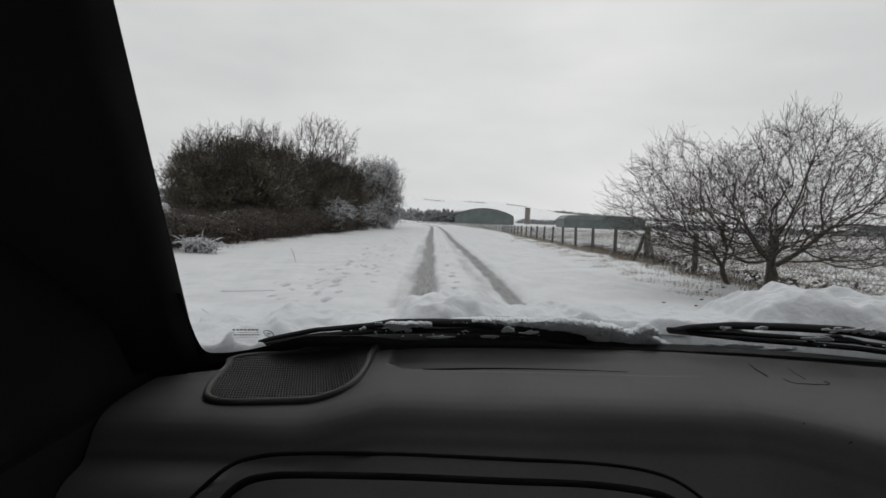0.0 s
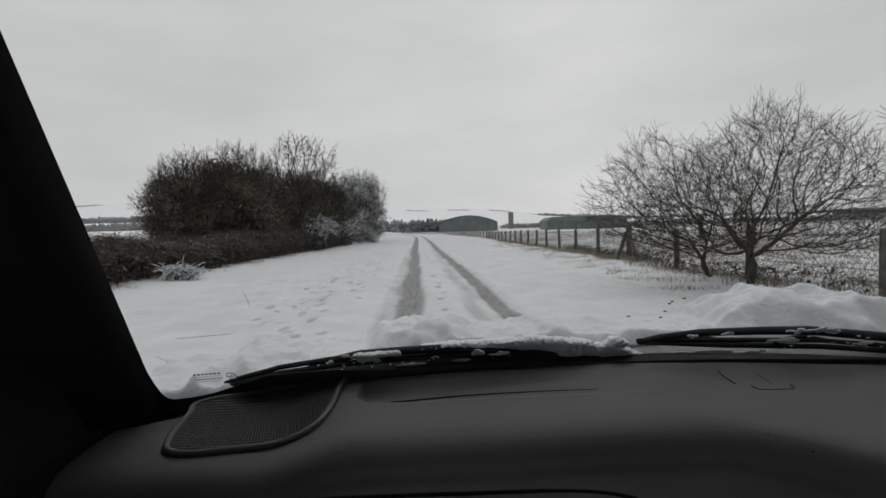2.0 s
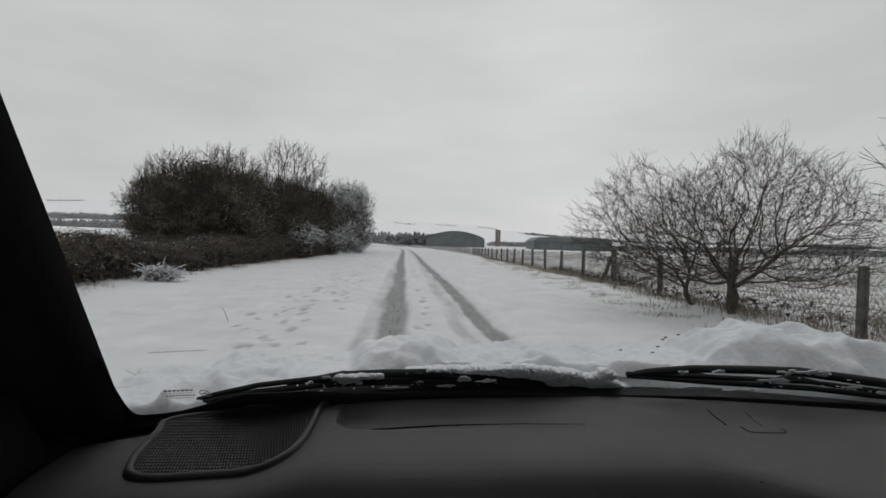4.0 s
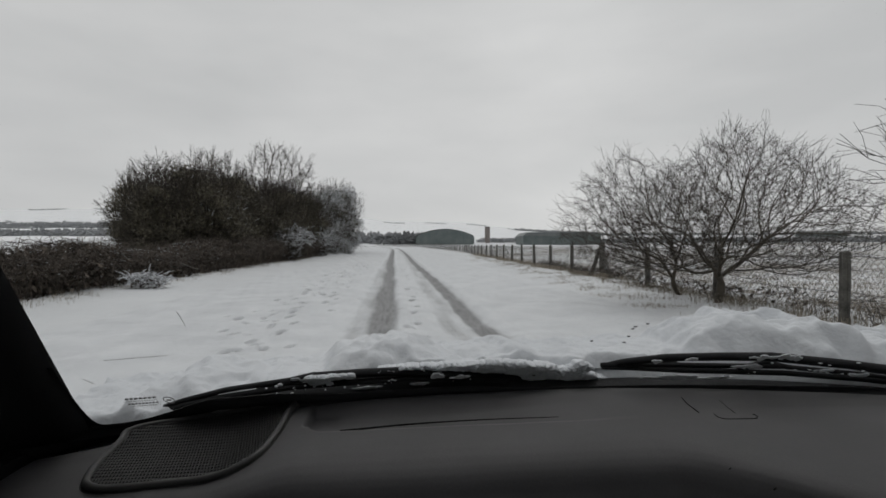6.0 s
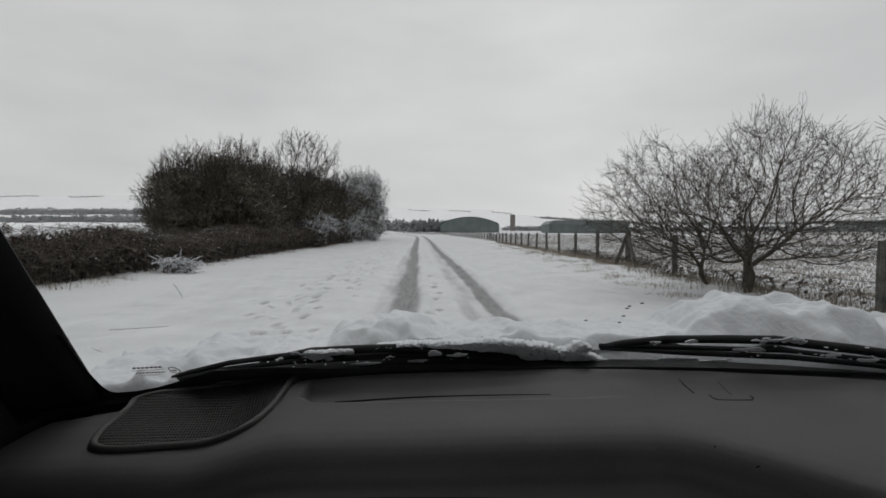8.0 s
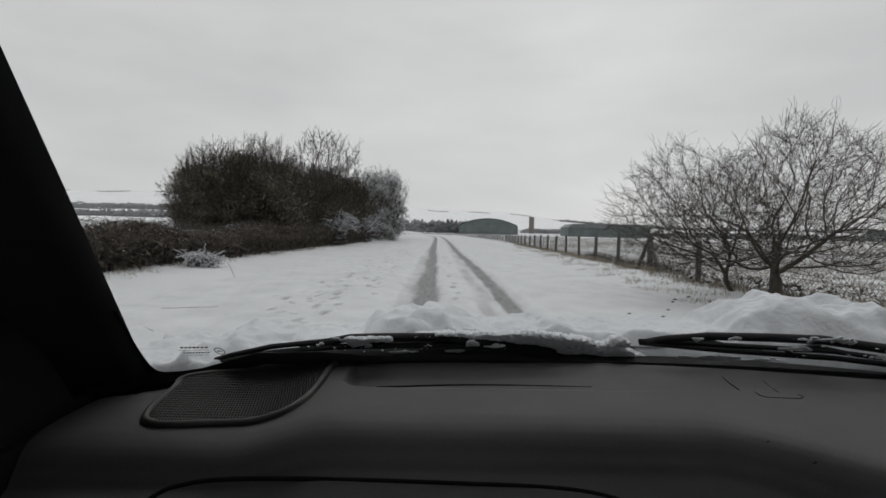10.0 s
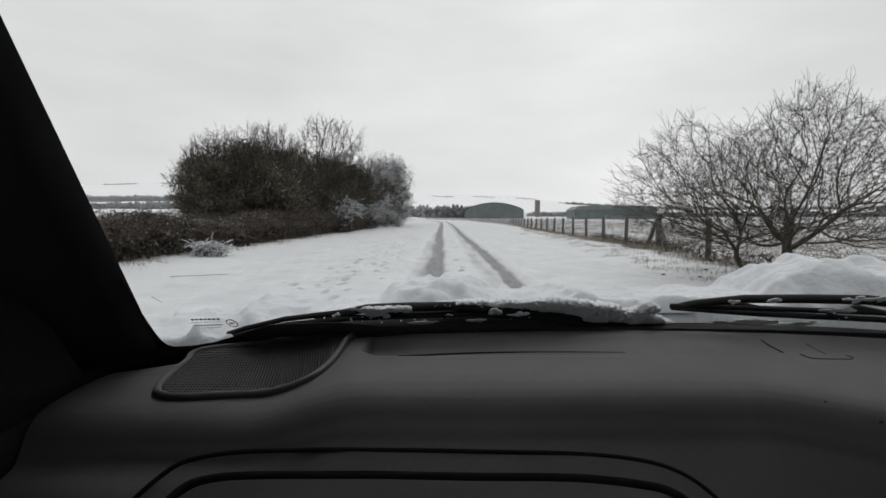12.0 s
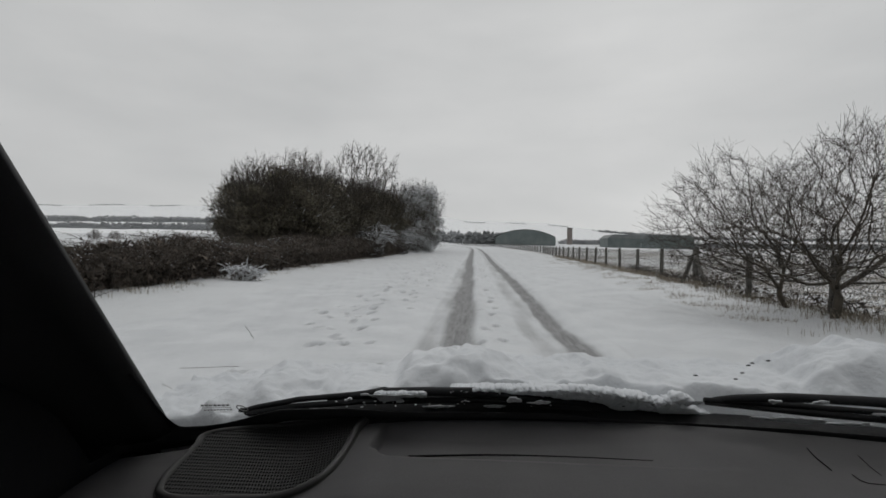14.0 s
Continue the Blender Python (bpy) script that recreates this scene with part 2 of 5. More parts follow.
def height(x, y):
    """Height of the open land, with chalk downs far off."""
    r, az = np.hypot(x, y), np.degrees(np.arctan2(x, y))
    up = np.interp(az, [-180, -60, -32, -20, -8, 0, 8, 14, 25, 50, 180], [20, 100, 108, 106, 88, 68, 64, 44, 24, 18, 20])
    hill = up * np.clip((r * tilt(az) - 170) / 1350, 0, None) ** 1.7
    crest = up * (1 + 0.05 * wavy(az * 9, az * 0, 3, 60))
    hill = np.minimum(hill, crest)
    near = 0.03 * wavy(x, y, 5, 2.5) + 0.02 * wavy(x, y, 6, 0.9)
    left = -0.6 * smooth01((-x - 9) / 20) * smooth01((200 - r) / 100)
    bank = (0.10 + 0.05 * wavy(x, y, 14, 3.0)) * smooth01((x - 3.9) / 1.2) * smooth01((7.5 - x) / 1.5)
    return hill + near * smooth01((300 - r) / 200) + left + bank + 0.10 * smooth01((-x - 4.5) / 2) * smooth01((9 + x) / 2)


ROAD_L, ROAD_R = -4.3, 3.9


def spread_axis(fine_lo, fine_hi, step, lo, hi, growth):
    a = list(np.arange(fine_lo, fine_hi + 1e-6, step))
    s, v = step, fine_hi
    while v < hi:
        s *= growth
        v += s
        a.append(min(v, hi))
    s, v = step, fine_lo
    while v > lo:
        s *= growth
        v -= s
        a.insert(0, max(v, lo))
    return np.array(a)


def sheet(name, X, Y, Z, mat, attribute="", values=None):
    rows, cols = X.shape
    me = bpy.data.meshes.new(name)
    me.vertices.add(rows * cols)
    me.vertices.foreach_set("co", np.stack([X, Y, Z], -1).astype(np.float32).ravel())
    i = np.arange((rows - 1) * cols).reshape(rows - 1, cols)[:, :-1].ravel()
    quads = np.stack([i, i + 1, i + cols + 1, i + cols], -1)
    me.loops.add(quads.size)
    me.loops.foreach_set("vertex_index", quads.astype(np.int32).ravel())
    me.polygons.add(len(quads))
    me.polygons.foreach_set("loop_start", np.arange(0, quads.size, 4, dtype=np.int32))
    me.polygons.foreach_set("use_smooth", [True] * len(quads))
    me.materials.append(mat)
    me.update(calc_edges=True)
    if attribute:
        me.attributes.new(attribute, "FLOAT", "POINT").data.foreach_set("value", values.astype(np.float32).ravel())
    return me


gx = spread_axis(-14, 14, 0.25, -4200, 4200, 1.075)
gy = spread_axis(2, 32, 0.25, -1500, 4300, 1.06)
GX, GY = np.meshgrid(gx, gy)
GZ = height(GX, GY)
inside = smooth01((GX - bend(GY) - ROAD_L - 0.25) / 0.6) * smooth01((ROAD_R - 0.25 - GX + bend(GY)) / 0.6) * (GY < 230)
GZ = GZ - 0.16 * inside
gr_r = np.hypot(GX, GY)
straw = smooth01((GX - 6.3) / 1.2) * smooth01((170 - gr_r) / 60) * (0.50 + 0.25 * wavy(GX, GY, 8, 9))
straw = np.maximum(straw, smooth01((GX - 30) / 15) * smooth01((GX * 0.9 + GY * 0.3 - 95) / 60) * smooth01((320 - gr_r) / 70) * (0.75 + 0.3 * wavy(GX, GY * 3, 9, 120)))
straw = np.maximum(straw, smooth01((-GX - 6.0) / 0.8) * smooth01((9.4 + GX) / 0.8) * 0.42)
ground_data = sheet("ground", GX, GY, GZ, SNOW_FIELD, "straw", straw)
# weight of the painted haze, rising from 330 m outward
ground_data.attributes.new("far_haze", "FLOAT", "POINT").data.foreach_set("value", smooth01((gr_r - 330) / 250).astype(np.float32).ravel())
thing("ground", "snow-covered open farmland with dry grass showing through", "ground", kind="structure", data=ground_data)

rx = np.arange(ROAD_L, ROAD_R + 1e-6, 0.03)
ry = np.concatenate([np.arange(-90, 1, 0.6), np.arange(1, 14, 0.04), np.arange(14, 26, 0.08), np.arange(26, 70, 0.25), np.arange(70, 236, 1.0)])
RX, RY = np.meshgrid(rx, ry)


def rut(c, w, drift, seed):
    centre = c + drift * np.sin(RY / 9.0 + seed) + 0.04 * wavy(RY * 1.0, RY * 0, seed, 3.0)
    return np.exp(-np.abs((RX - centre) / w) ** 3.6)


dark = np.maximum(rut(-0.20, 0.20, 0.03, 1), rut(1.10, 0.16, 0.03, 2))
pale = np.maximum(rut(-0.46, 0.20, 0.05, 3), rut(0.80, 0.22, 0.05, 4))
slush_and_prints = np.clip(1.12 * dark + 0.46 * pale * (1 - dark), 0, 1.12)
slush_and_prints = slush_and_prints * (0.92 + 0.13 * wavy(RX * 3, RY * 0.25, 11, 1.6))
RZ = -0.045 * np.maximum(dark, 0.6 * pale) + 0.012 * wavy(RX, RY, 12, 0.5) + 0.02 * wavy(RX, RY, 13, 1.7)
RZ += 0.03 * (rut(0.08, 0.09, 0.03, 1) + rut(1.42, 0.12, 0.03, 2))
prints = np.random.RandomState(4)
marks = []
for x0, y0, lean, count in ((-1.75, 3.4, -0.004, 60), (-1.45, 4.4, -0.006, 60), (-2.1, 6.0, -0.004, 44), (-1.2, 8.0, -0.012, 40), (0.2, 4.0, 0.004, 56)):
    for k in range(count):
        if prints.rand() < 0.62:
            marks.append((x0 + lean * k * 0.42 + 0.11 * (-1) ** k + prints.normal(0, 0.05), y0 + 0.42 * k + prints.normal(0, 0.07), prints.uniform(0.6, 1.15), prints.uniform(-0.5, 0.5)))
for _ in range(60):
    marks.append((prints.normal(-1.75, 0.45), prints.uniform(3.5, 30), prints.uniform(0.35, 0.7), prints.uniform(-1.2, 1.2)))
for fx, fy, fs, turn in marks:
    ca, sa = math.cos(turn), math.sin(turn)
    a, b = (RX - fx) * ca + (RY - fy) * sa, (RY - fy) * ca - (RX - fx) * sa
    hole = np.exp(-((a / (0.055 * fs)) ** 2 + (b / (0.105 * fs)) ** 2) ** 3)
    lip = np.exp(-((a / (0.10 * fs)) ** 2 + ((b - 0.03) / (0.15 * fs)) ** 2) ** 2)
    RZ += 0.018 * lip - 0.11 * hole
    # Print hollows get the dark rut colour too, so that they stand out.
    slush_and_prints = np.maximum(slush_and_prints, prints.uniform(0.8, 1.2) * hole)
edge = np.minimum(smooth01((RX - ROAD_L) / 0.5), smooth01((ROAD_R - RX) / 0.5))
RZ = RZ * edge + 0.02
RXW = RX + bend(RY)
RZ = RZ + height(RXW, RY) * 1.0
thing("road", "snow-covered lane with grey slushy wheel ruts and footprints", "road", kind="structure", data=sheet("road", RXW, RY, RZ, SNOW_ROAD, "slush_and_prints", slush_and_prints))


def land(x, y):
    return float(height(np.array([float(x)]), np.array([float(y)]))[0])


# ---- plants ----
def grow(rng, thick, thin, p, d, length, r, level, levels, kids, bendy, rise, shrink=0.62, wide=0.75, least=0.0045):
    """A branch, its side branches and their twigs, added to the lists thick and thin."""
    n = 5 if level == 0 else 4 if level < levels - 1 else 3
    pts, q, w = [p.copy()], p.copy(), d.copy()
    for _ in range(n):
        w = (w + Vector((rng.gauss(0, bendy), rng.gauss(0, bendy), rng.gauss(0, bendy) + rise))).normalized()
        q = q + w * (length / n)
        pts.append(q.copy())
    last = level >= levels - 1
    radii = [max(least, r * (1 - 0.75 * i / n)) for i in range(n + 1)]
    store = thin if r < 0.014 or last else thick
    tube(store[0], store[1], pts, radii, 3 if store is thin else 6 if r > 0.05 else 4, cap=False)
    if last:
        return
    for k in range(kids[level]):
        f = rng.uniform(0.22, 1.0) if k else 1.0
        i = min(int(f * n), n - 1)
        base = pts[i].lerp(pts[i + 1], f * n - i) if f < 1 else pts[-1]
        way = (pts[i + 1] - pts[i]).normalized()
        side = Vector((rng.gauss(0, 1), rng.gauss(0, 1), rng.gauss(0, 1)))
        side = (side - way * side.dot(way)).normalized()
        go = (way + side * rng.uniform(0.5, 1.3) * wide).normalized()
        grow(rng, thick, thin, base, go, length * rng.uniform(0.75, 1.15) * shrink, radii[i] * 0.62, level + 1, levels, kids, bendy, rise, shrink, wide, least)


def bare_tree(name, label, seed, tall, stems, kids, levels, lean=0.35, bark=None, r=0.09, bendy=0.12, rise=0.04, group="", wide=0.75, least=0.0045):
    rng = random.Random(seed)
    thick, thin = ([], []), ([], [])
    for s in range(stems):
        a = math.tau * s / stems + rng.uniform(-0.5, 0.5)
        out = rng.uniform(0.3, 1.0) * lean
        d = Vector((math.cos(a) * out, math.sin(a) * out, 1)).normalized()
        p = Vector((math.cos(a) * 0.12 * (stems > 1), math.sin(a) * 0.12 * (stems > 1), -0.15))
        grow(rng, thick, thin, p, d, tall * (0.5 if stems > 1 else 0.42) * rng.uniform(0.85, 1.1), r * rng.uniform(0.7, 1.1), 0, levels, kids, bendy, rise, wide=wide, least=least)
    t = thing(name, label, "tree" if "tree" in name else "shrub", group)
    part("trunk", mesh("trunk", *thick, bark or BARK), t)
    part("crown", mesh("crown", *thin, TWIG), t, "bare twiggy crown")
    return t


def settle_at(ob, x, y, turn=0.0, size=1.0, sink=0.05):
    ob.matrix_basis = Matrix.Translation((x, y, land(x, y) - sink)) @ Matrix.Rotation(turn, 4, "Z") @ Matrix.Diagonal((size, size, size, 1))
    return ob


def set_copy(ob, x, y, turn, size, sink=0.05):
    c = copy_thing(ob, Matrix.Identity(4))
    return settle_at(c, x, y, turn, size, sink)


def ramified(rng, thick, thin, count, envelope, stems, spread_, direct, least, spur, split=0.022, drift=(0.0, 0.0), trunk=0.0):
    """A crown filled by its shape: points in it are joined to the stems by the shortest and straightest ways, thickened towards the root."""
    pts, parent, path = [], [], []
    for k in range(stems):
        a = math.tau * k / stems + rng.uniform(-0.5, 0.5)
        pts.append((math.cos(a) * spread_, math.sin(a) * spread_, -0.15))
    for k in range(int(trunk / 0.12)):
        pts.append((rng.gauss(0, 0.012), rng.gauss(0, 0.012), 0.12 * k))
    top = envelope[-1][0]
    hs, rs = [e[0] for e in envelope], [e[1] for e in envelope]
    while len(pts) < count + stems:
        z = rng.uniform(hs[0], top)
        a, q = rng.uniform(0, math.tau), math.sqrt(rng.random())
        edge_ = float(np.interp(z, hs, rs)) * (0.9 + 0.10 * math.sin(3 * a + z * 1.3) + 0.12 * math.sin(5 * a - z * 2.1))
        if rng.random() < (edge_ / max(rs)) ** 1.2:
            pts.append((math.cos(a) * q * edge_, math.sin(a) * q * edge_, z + rng.gauss(0, 0.02 * top)))
    P = np.array(pts)
    slide = np.clip(P[:, 2] / top, 0, 1) ** 0.7
    P[:, 0] += drift[0] * slide
    P[:, 1] += drift[1] * slide
    total = len(P)
    cost, parent, path = np.full(total, 1e9), np.full(total, -1), np.zeros(total)
    free = np.ones(total, bool)
    order = list(range(stems))
    free[:stems] = False
    for k in range(stems):
        c = np.linalg.norm(P - P[k], axis=1)
        better = free & (c < cost)
        cost[better], parent[better] = c[better], k
    for _ in range(total - stems):
        k = int(np.argmin(np.where(free, cost, 1e9)))
        free[k] = False
        order.append(k)
        path[k] = path[parent[k]] + np.linalg.norm(P[k] - P[parent[k]])
        c = np.linalg.norm(P - P[k], axis=1) + direct * path[k]
        better = free & (c < cost)
        cost[better], parent[better] = c[better], k
    kids = [[] for _ in range(total)]
    load = np.zeros(total)
    for k in reversed(order):
        if parent[k] >= 0:
            kids[parent[k]].append(k)
        load[k] = max(load[k], 1.0)
        if parent[k] >= 0:
            load[parent[k]] += load[k]
    R = least * load ** (1 / 2.2)
    for _ in range(2):
        for k in order[stems:]:
            if kids[k]:
                big = max(kids[k], key=lambda c: load[c])
                P[k] = P[k] * 0.5 + (P[parent[k]] + P[big]) * 0.25
    todo = [(k, -1) for k in range(stems)]
    while todo:
        k, before = todo.pop()
        line, radii = ([P[before], P[k]], [R[k], R[k]]) if before >= 0 else ([P[k]], [R[k] * 1.15])
        while kids[k]:
            rest = sorted(kids[k], key=lambda c: -load[c])
            todo.extend((c, k) for c in rest[1:])
            k = rest[0]
            line.append(P[k])
            radii.append(R[k])
        if len(line) < 2:
            continue
        end = Vector(line[-1]) - Vector(line[-2])
        line.append(Vector(line[-1]) + (end.normalized() + Vector((rng.gauss(0, 0.3), rng.gauss(0, 0.3), 0.25))).normalized() * spur)
        radii.append(least * 0.7)
        store = thick if radii[0] > split else thin
        tube(store[0], store[1], line, radii, 7 if radii[0] > 0.06 else 5 if radii[0] > split else 3, cap=False)
    for k in order[stems:]:
        if load[k] < 14:
            out = Vector(P[k]) - Vector(P[parent[k]])
            for _ in range(2):
                go = (out.normalized() + Vector((rng.gauss(0, 0.7), rng.gauss(0, 0.7), rng.gauss(0.25, 0.5)))).normalized() * spur * rng.uniform(0.5, 1.2)
                mid = Vector(P[k]) + go * 0.5 + Vector((rng.gauss(0, 0.1), rng.gauss(0, 0.1), 0.1)) * spur
                tube(thin[0], thin[1], [Vector(P[k]), mid, Vector(P[k]) + go], [least * 0.85, least * 0.7, least * 0.5], 3, cap=False)


def full_tree(name, label, seed, count, envelope, stems, spread_, direct, least, spur, group="", bark=None, drift=(0.0, 0.0), trunk=0.0):
    rng = random.Random(seed)
    thick, thin = ([], []), ([], [])
    ramified(rng, thick, thin, count, envelope, stems, spread_, direct, least, spur, least * 3.2, drift, trunk)
    t = thing(name, label, "tree", group)
    part("trunk", mesh("trunk", *thick, bark or BARK), t)
    part("crown", mesh("crown", *thin, TWIG), t, "bare twiggy crown")
    return t


def leaf_cloud(rng, count, place, size, flat=0.0):
    """Many small two-triangle leaves at random turns; place() gives each one's centre."""
    V, F = [], []
    for _ in range(count):
        c = place()
        a = Vector((rng.gauss(0, 1), rng.gauss(0, 1), rng.gauss(0, 1) * (1 - flat))).normalized()
        b = a.cross(Vector((rng.gauss(0, 1), rng.gauss(0, 1), rng.gauss(0, 1)))).normalized()
        s = size * rng.uniform(0.6, 1.4)
        k = len(V)
        V += [c - a * s, c + b * s * 0.45 + a * s * 0.1, c + a * s, c - b * s * 0.45 + a * s * 0.1]
        F.append((k, k + 1, k + 2, k + 3))
    return V, F


# hawthorns by the fence
ROW = "hawthorns along the fence"
hawthorn = full_tree("hawthorn_tree", "low spreading bare hawthorn beside the wire fence", 3, 3200,
                     [(0.55, 1.7), (0.75, 2.2), (1.0, 2.3), (1.35, 2.25), (1.8, 1.9), (2.25, 1.3), (2.55, 0.8), (2.8, 0.3)], 1, 0.03, 0.30, 0.0026, 0.25, ROW, drift=(0.45, 0.1), trunk=0.62)
settle_at(hawthorn, 5.17, 7.5, 0.0, 1.0)
slim_thorn = full_tree("hawthorn_tree", "slender bare hawthorn leaning out beside the wire fence", 17, 1500,
                       [(0.5, 1.1), (0.7, 1.7), (1.05, 2.0), (1.5, 1.8), (2.0, 1.2), (2.35, 0.7), (2.6, 0.2)], 1, 0.03, 0.30, 0.0025, 0.27, ROW, drift=(-1.0, 0.2), trunk=0.5)
settle_at(slim_thorn, 5.22, 8.5, 0.0, 1.0)
set_copy(slim_thorn, -8.5, 20.2, 0.2, 1.1)
set_copy(hawthorn, 5.75, 1.6, 2.6, 1.1)
tall_thorn = full_tree("hawthorn_tree", "tall bare multi-stemmed hawthorn tree beside the wire fence", 5, 2300,
                       [(0.5, 1.4), (0.9, 2.1), (1.6, 2.4), (2.4, 2.4), (3.2, 2.2), (3.9, 1.8), (4.6, 1.2), (5.0, 0.6), (5.2, 0.2)], 5, 0.16, 0.55, 0.0062, 0.33, ROW)
settle_at(tall_thorn, 5.7, -5.5, 1.4, 1.0)
set_copy(tall_thorn, 5.6, -24.0, 3.1, 1.1)
thorn = bare_tree("thorn_tree", "slim bare thorn tree on the verge", 9, 6.0, 3, (6, 6, 5, 4), 5, 0.5, r=0.10, bendy=0.14, rise=0.05)
settle_at(thorn, -7.2, -18.0, 0.0, 0.8)
old_tree = bare_tree("ash_tree", "large bare tree with a greenish trunk on the bank", 14, 9.5, 4, (7, 6, 6, 4), 5, 0.55, bark=BARK_GREEN, r=0.2, bendy=0.1, rise=0.03)
settle_at(old_tree, 8.2, -82.0, 0.3, 1.0)


def twig_cloud(rng, count, place, middle, length, r):
    """Many short twigs that point outward from the middle line of a crown."""
    V, F = [], []
    for _ in range(count):
        c = place()
        out = Vector((c.x, c.y, (c.z - middle) * 0.8 + 0.6))
        d = (out.normalized() + Vector((rng.gauss(0, 0.5), rng.gauss(0, 0.5), rng.gauss(0.1, 0.4)))).normalized() * length * rng.uniform(0.5, 1.3)
        side = Vector((rng.gauss(0, 1), rng.gauss(0, 1), rng.gauss(0, 1))) * length * 0.08
        tube(V, F, [c, c + d * 0.5 + side, c + d], [r, r * 0.8, r * 0.5], 3, cap=False)
        tube(V, F, [c + d * 0.45 + side, c + d * 0.8 + side * 4], [r * 0.7, r * 0.4], 3, cap=False)
    return V, F


def ivy_tree(name, label, seed, tall, wide, leaves, frost, group):
    """A tree smothered in ivy: trunk, bare top, a ragged cloud of dark leaf clumps and a fringe of twigs."""
    rng = random.Random(seed)
    thick, thin = ([], []), ([], [])
    ramified(rng, thick, thin, 1000, [(0.1 * tall, wide * 0.8), (0.4 * tall, wide * 1.1), (0.75 * tall, wide * 1.05), (0.95 * tall, wide * 0.75), (1.06 * tall, wide * 0.3)], 3, 0.25, 0.7, 0.0075, 0.42, 0.03)
    clumps = []
    for _ in range(64):
        u = rng.uniform(0.04, 0.95)
        rad = wide * (0.6 + 0.4 * math.sin(math.pi * min(1, u * 1.05))) * rng.uniform(0.3, 1.0)
        a = rng.uniform(0, math.tau)
        clumps.append((Vector((math.cos(a) * rad, math.sin(a) * rad, u * tall * 0.92)), rng.uniform(0.45, 1.0) * wide * 0.34))

    def inside():
        c, s = clumps[int(rng.random() * len(clumps))]
        return c + Vector((rng.gauss(0, 0.5), rng.gauss(0, 0.5), rng.gauss(0, 0.42))) * s

    t = thing(name, label, "tree", group)
    part("trunk", mesh("trunk", *thick, BARK), t)
    part("branches", mesh("branches", *thin, TWIG), t)
    part("twigs", mesh("twigs", *twig_cloud(rng, 3200, inside, tall * 0.45, 0.34, 0.0042), TWIG), t, "fringe of bare brown twigs")
    part("ivy", mesh("ivy", *leaf_cloud(rng, leaves, inside, 0.062), IVY, False), t, "dark evergreen ivy leaves")
    if frost:
        tagged(part("snow", mesh("snow", *twig_cloud(rng, frost, lambda: inside() * 1.05 + Vector((0, 0, 0.06)), tall * 0.45, 0.30, 0.013), SNOW), t, "snow caught on the twigs"), kind="stuff")
    return t


WOOD = "trees of the roadside wood"
ivy_a = ivy_tree("ivy_tree", "dark ivy-covered tree in the roadside wood", 21, 4.6, 1.9, 22000, 0, WOOD)
ivy_b = ivy_tree("ivy_tree", "broad ivy-covered tree at the edge of the wood", 22, 5.4, 2.3, 24000, 60, WOOD)
ivy_c = ivy_tree("frosted_tree", "snow-frosted tree at the end of the wood", 23, 7.2, 2.7, 9000, 4200, WOOD)
settle_at(ivy_a, -9.3, 20.6, 0.0, 0.80)
settle_at(ivy_b, -8.9, 26.0, 1.0, 0.95)
settle_at(ivy_c, -6.1, 52.0, 2.0, 1.0)
spots = random.Random(77)
for x, y, s in ((-8.0, 21.6, 0.86), (-10.4, 22.4, 0.86), (-8.6, 23.6, 1.10), (-11.5, 25.5, 0.95), (-8.3, 28.2, 1.04), (-10.6, 29.0, 1.0), (-8.0, 31.4, 1.06), (-10.4, 33.0, 1.05),
                (-7.8, 34.8, 1.1), (-9.8, 37.0, 1.1), (-7.5, 38.6, 1.14), (-9.6, 42.0, 1.15), (-7.6, 42.6, 1.16), (-9.8, 47.0, 1.2), (-10.2, 54.0, 1.2), (-10.6, 61.0, 1.25), (-11.0, 69.0, 1.3), (-11.6, 78.0, 1.3), (-12.4, 87.0, 1.3)):
    src = (ivy_a, ivy_b, ivy_b)[int(spots.random() * 3)]
    set_copy(src, x, y, spots.uniform(0, 6.28), s * spots.uniform(0.94, 1.06) * (1.0 if src is ivy_a else 0.88))
for x, y, s in ((-6.7, 46.6, 0.84), (-6.3, 57.5, 1.0), (-7.6, 63.5, 0.98), (-8.4, 72.0, 0.98), (-9.6, 82.0, 0.98)):
    set_copy(ivy_c, x, y, x * 7, s)
tall_ash = full_tree("ash_tree", "tall bare fan-shaped tree rising above the wood", 31, 800,
                     [(2.6, 0.8), (4.0, 2.2), (5.4, 3.0), (6.4, 2.9), (7.2, 2.2), (7.9, 1.0)], 1, 0.1, 0.5, 0.009, 0.5, WOOD)
settle_at(tall_ash, -8.3, 36.0, 0.5, 1.0)
set_copy(tall_ash, -12.4, 27.5, 2.5, 0.72)


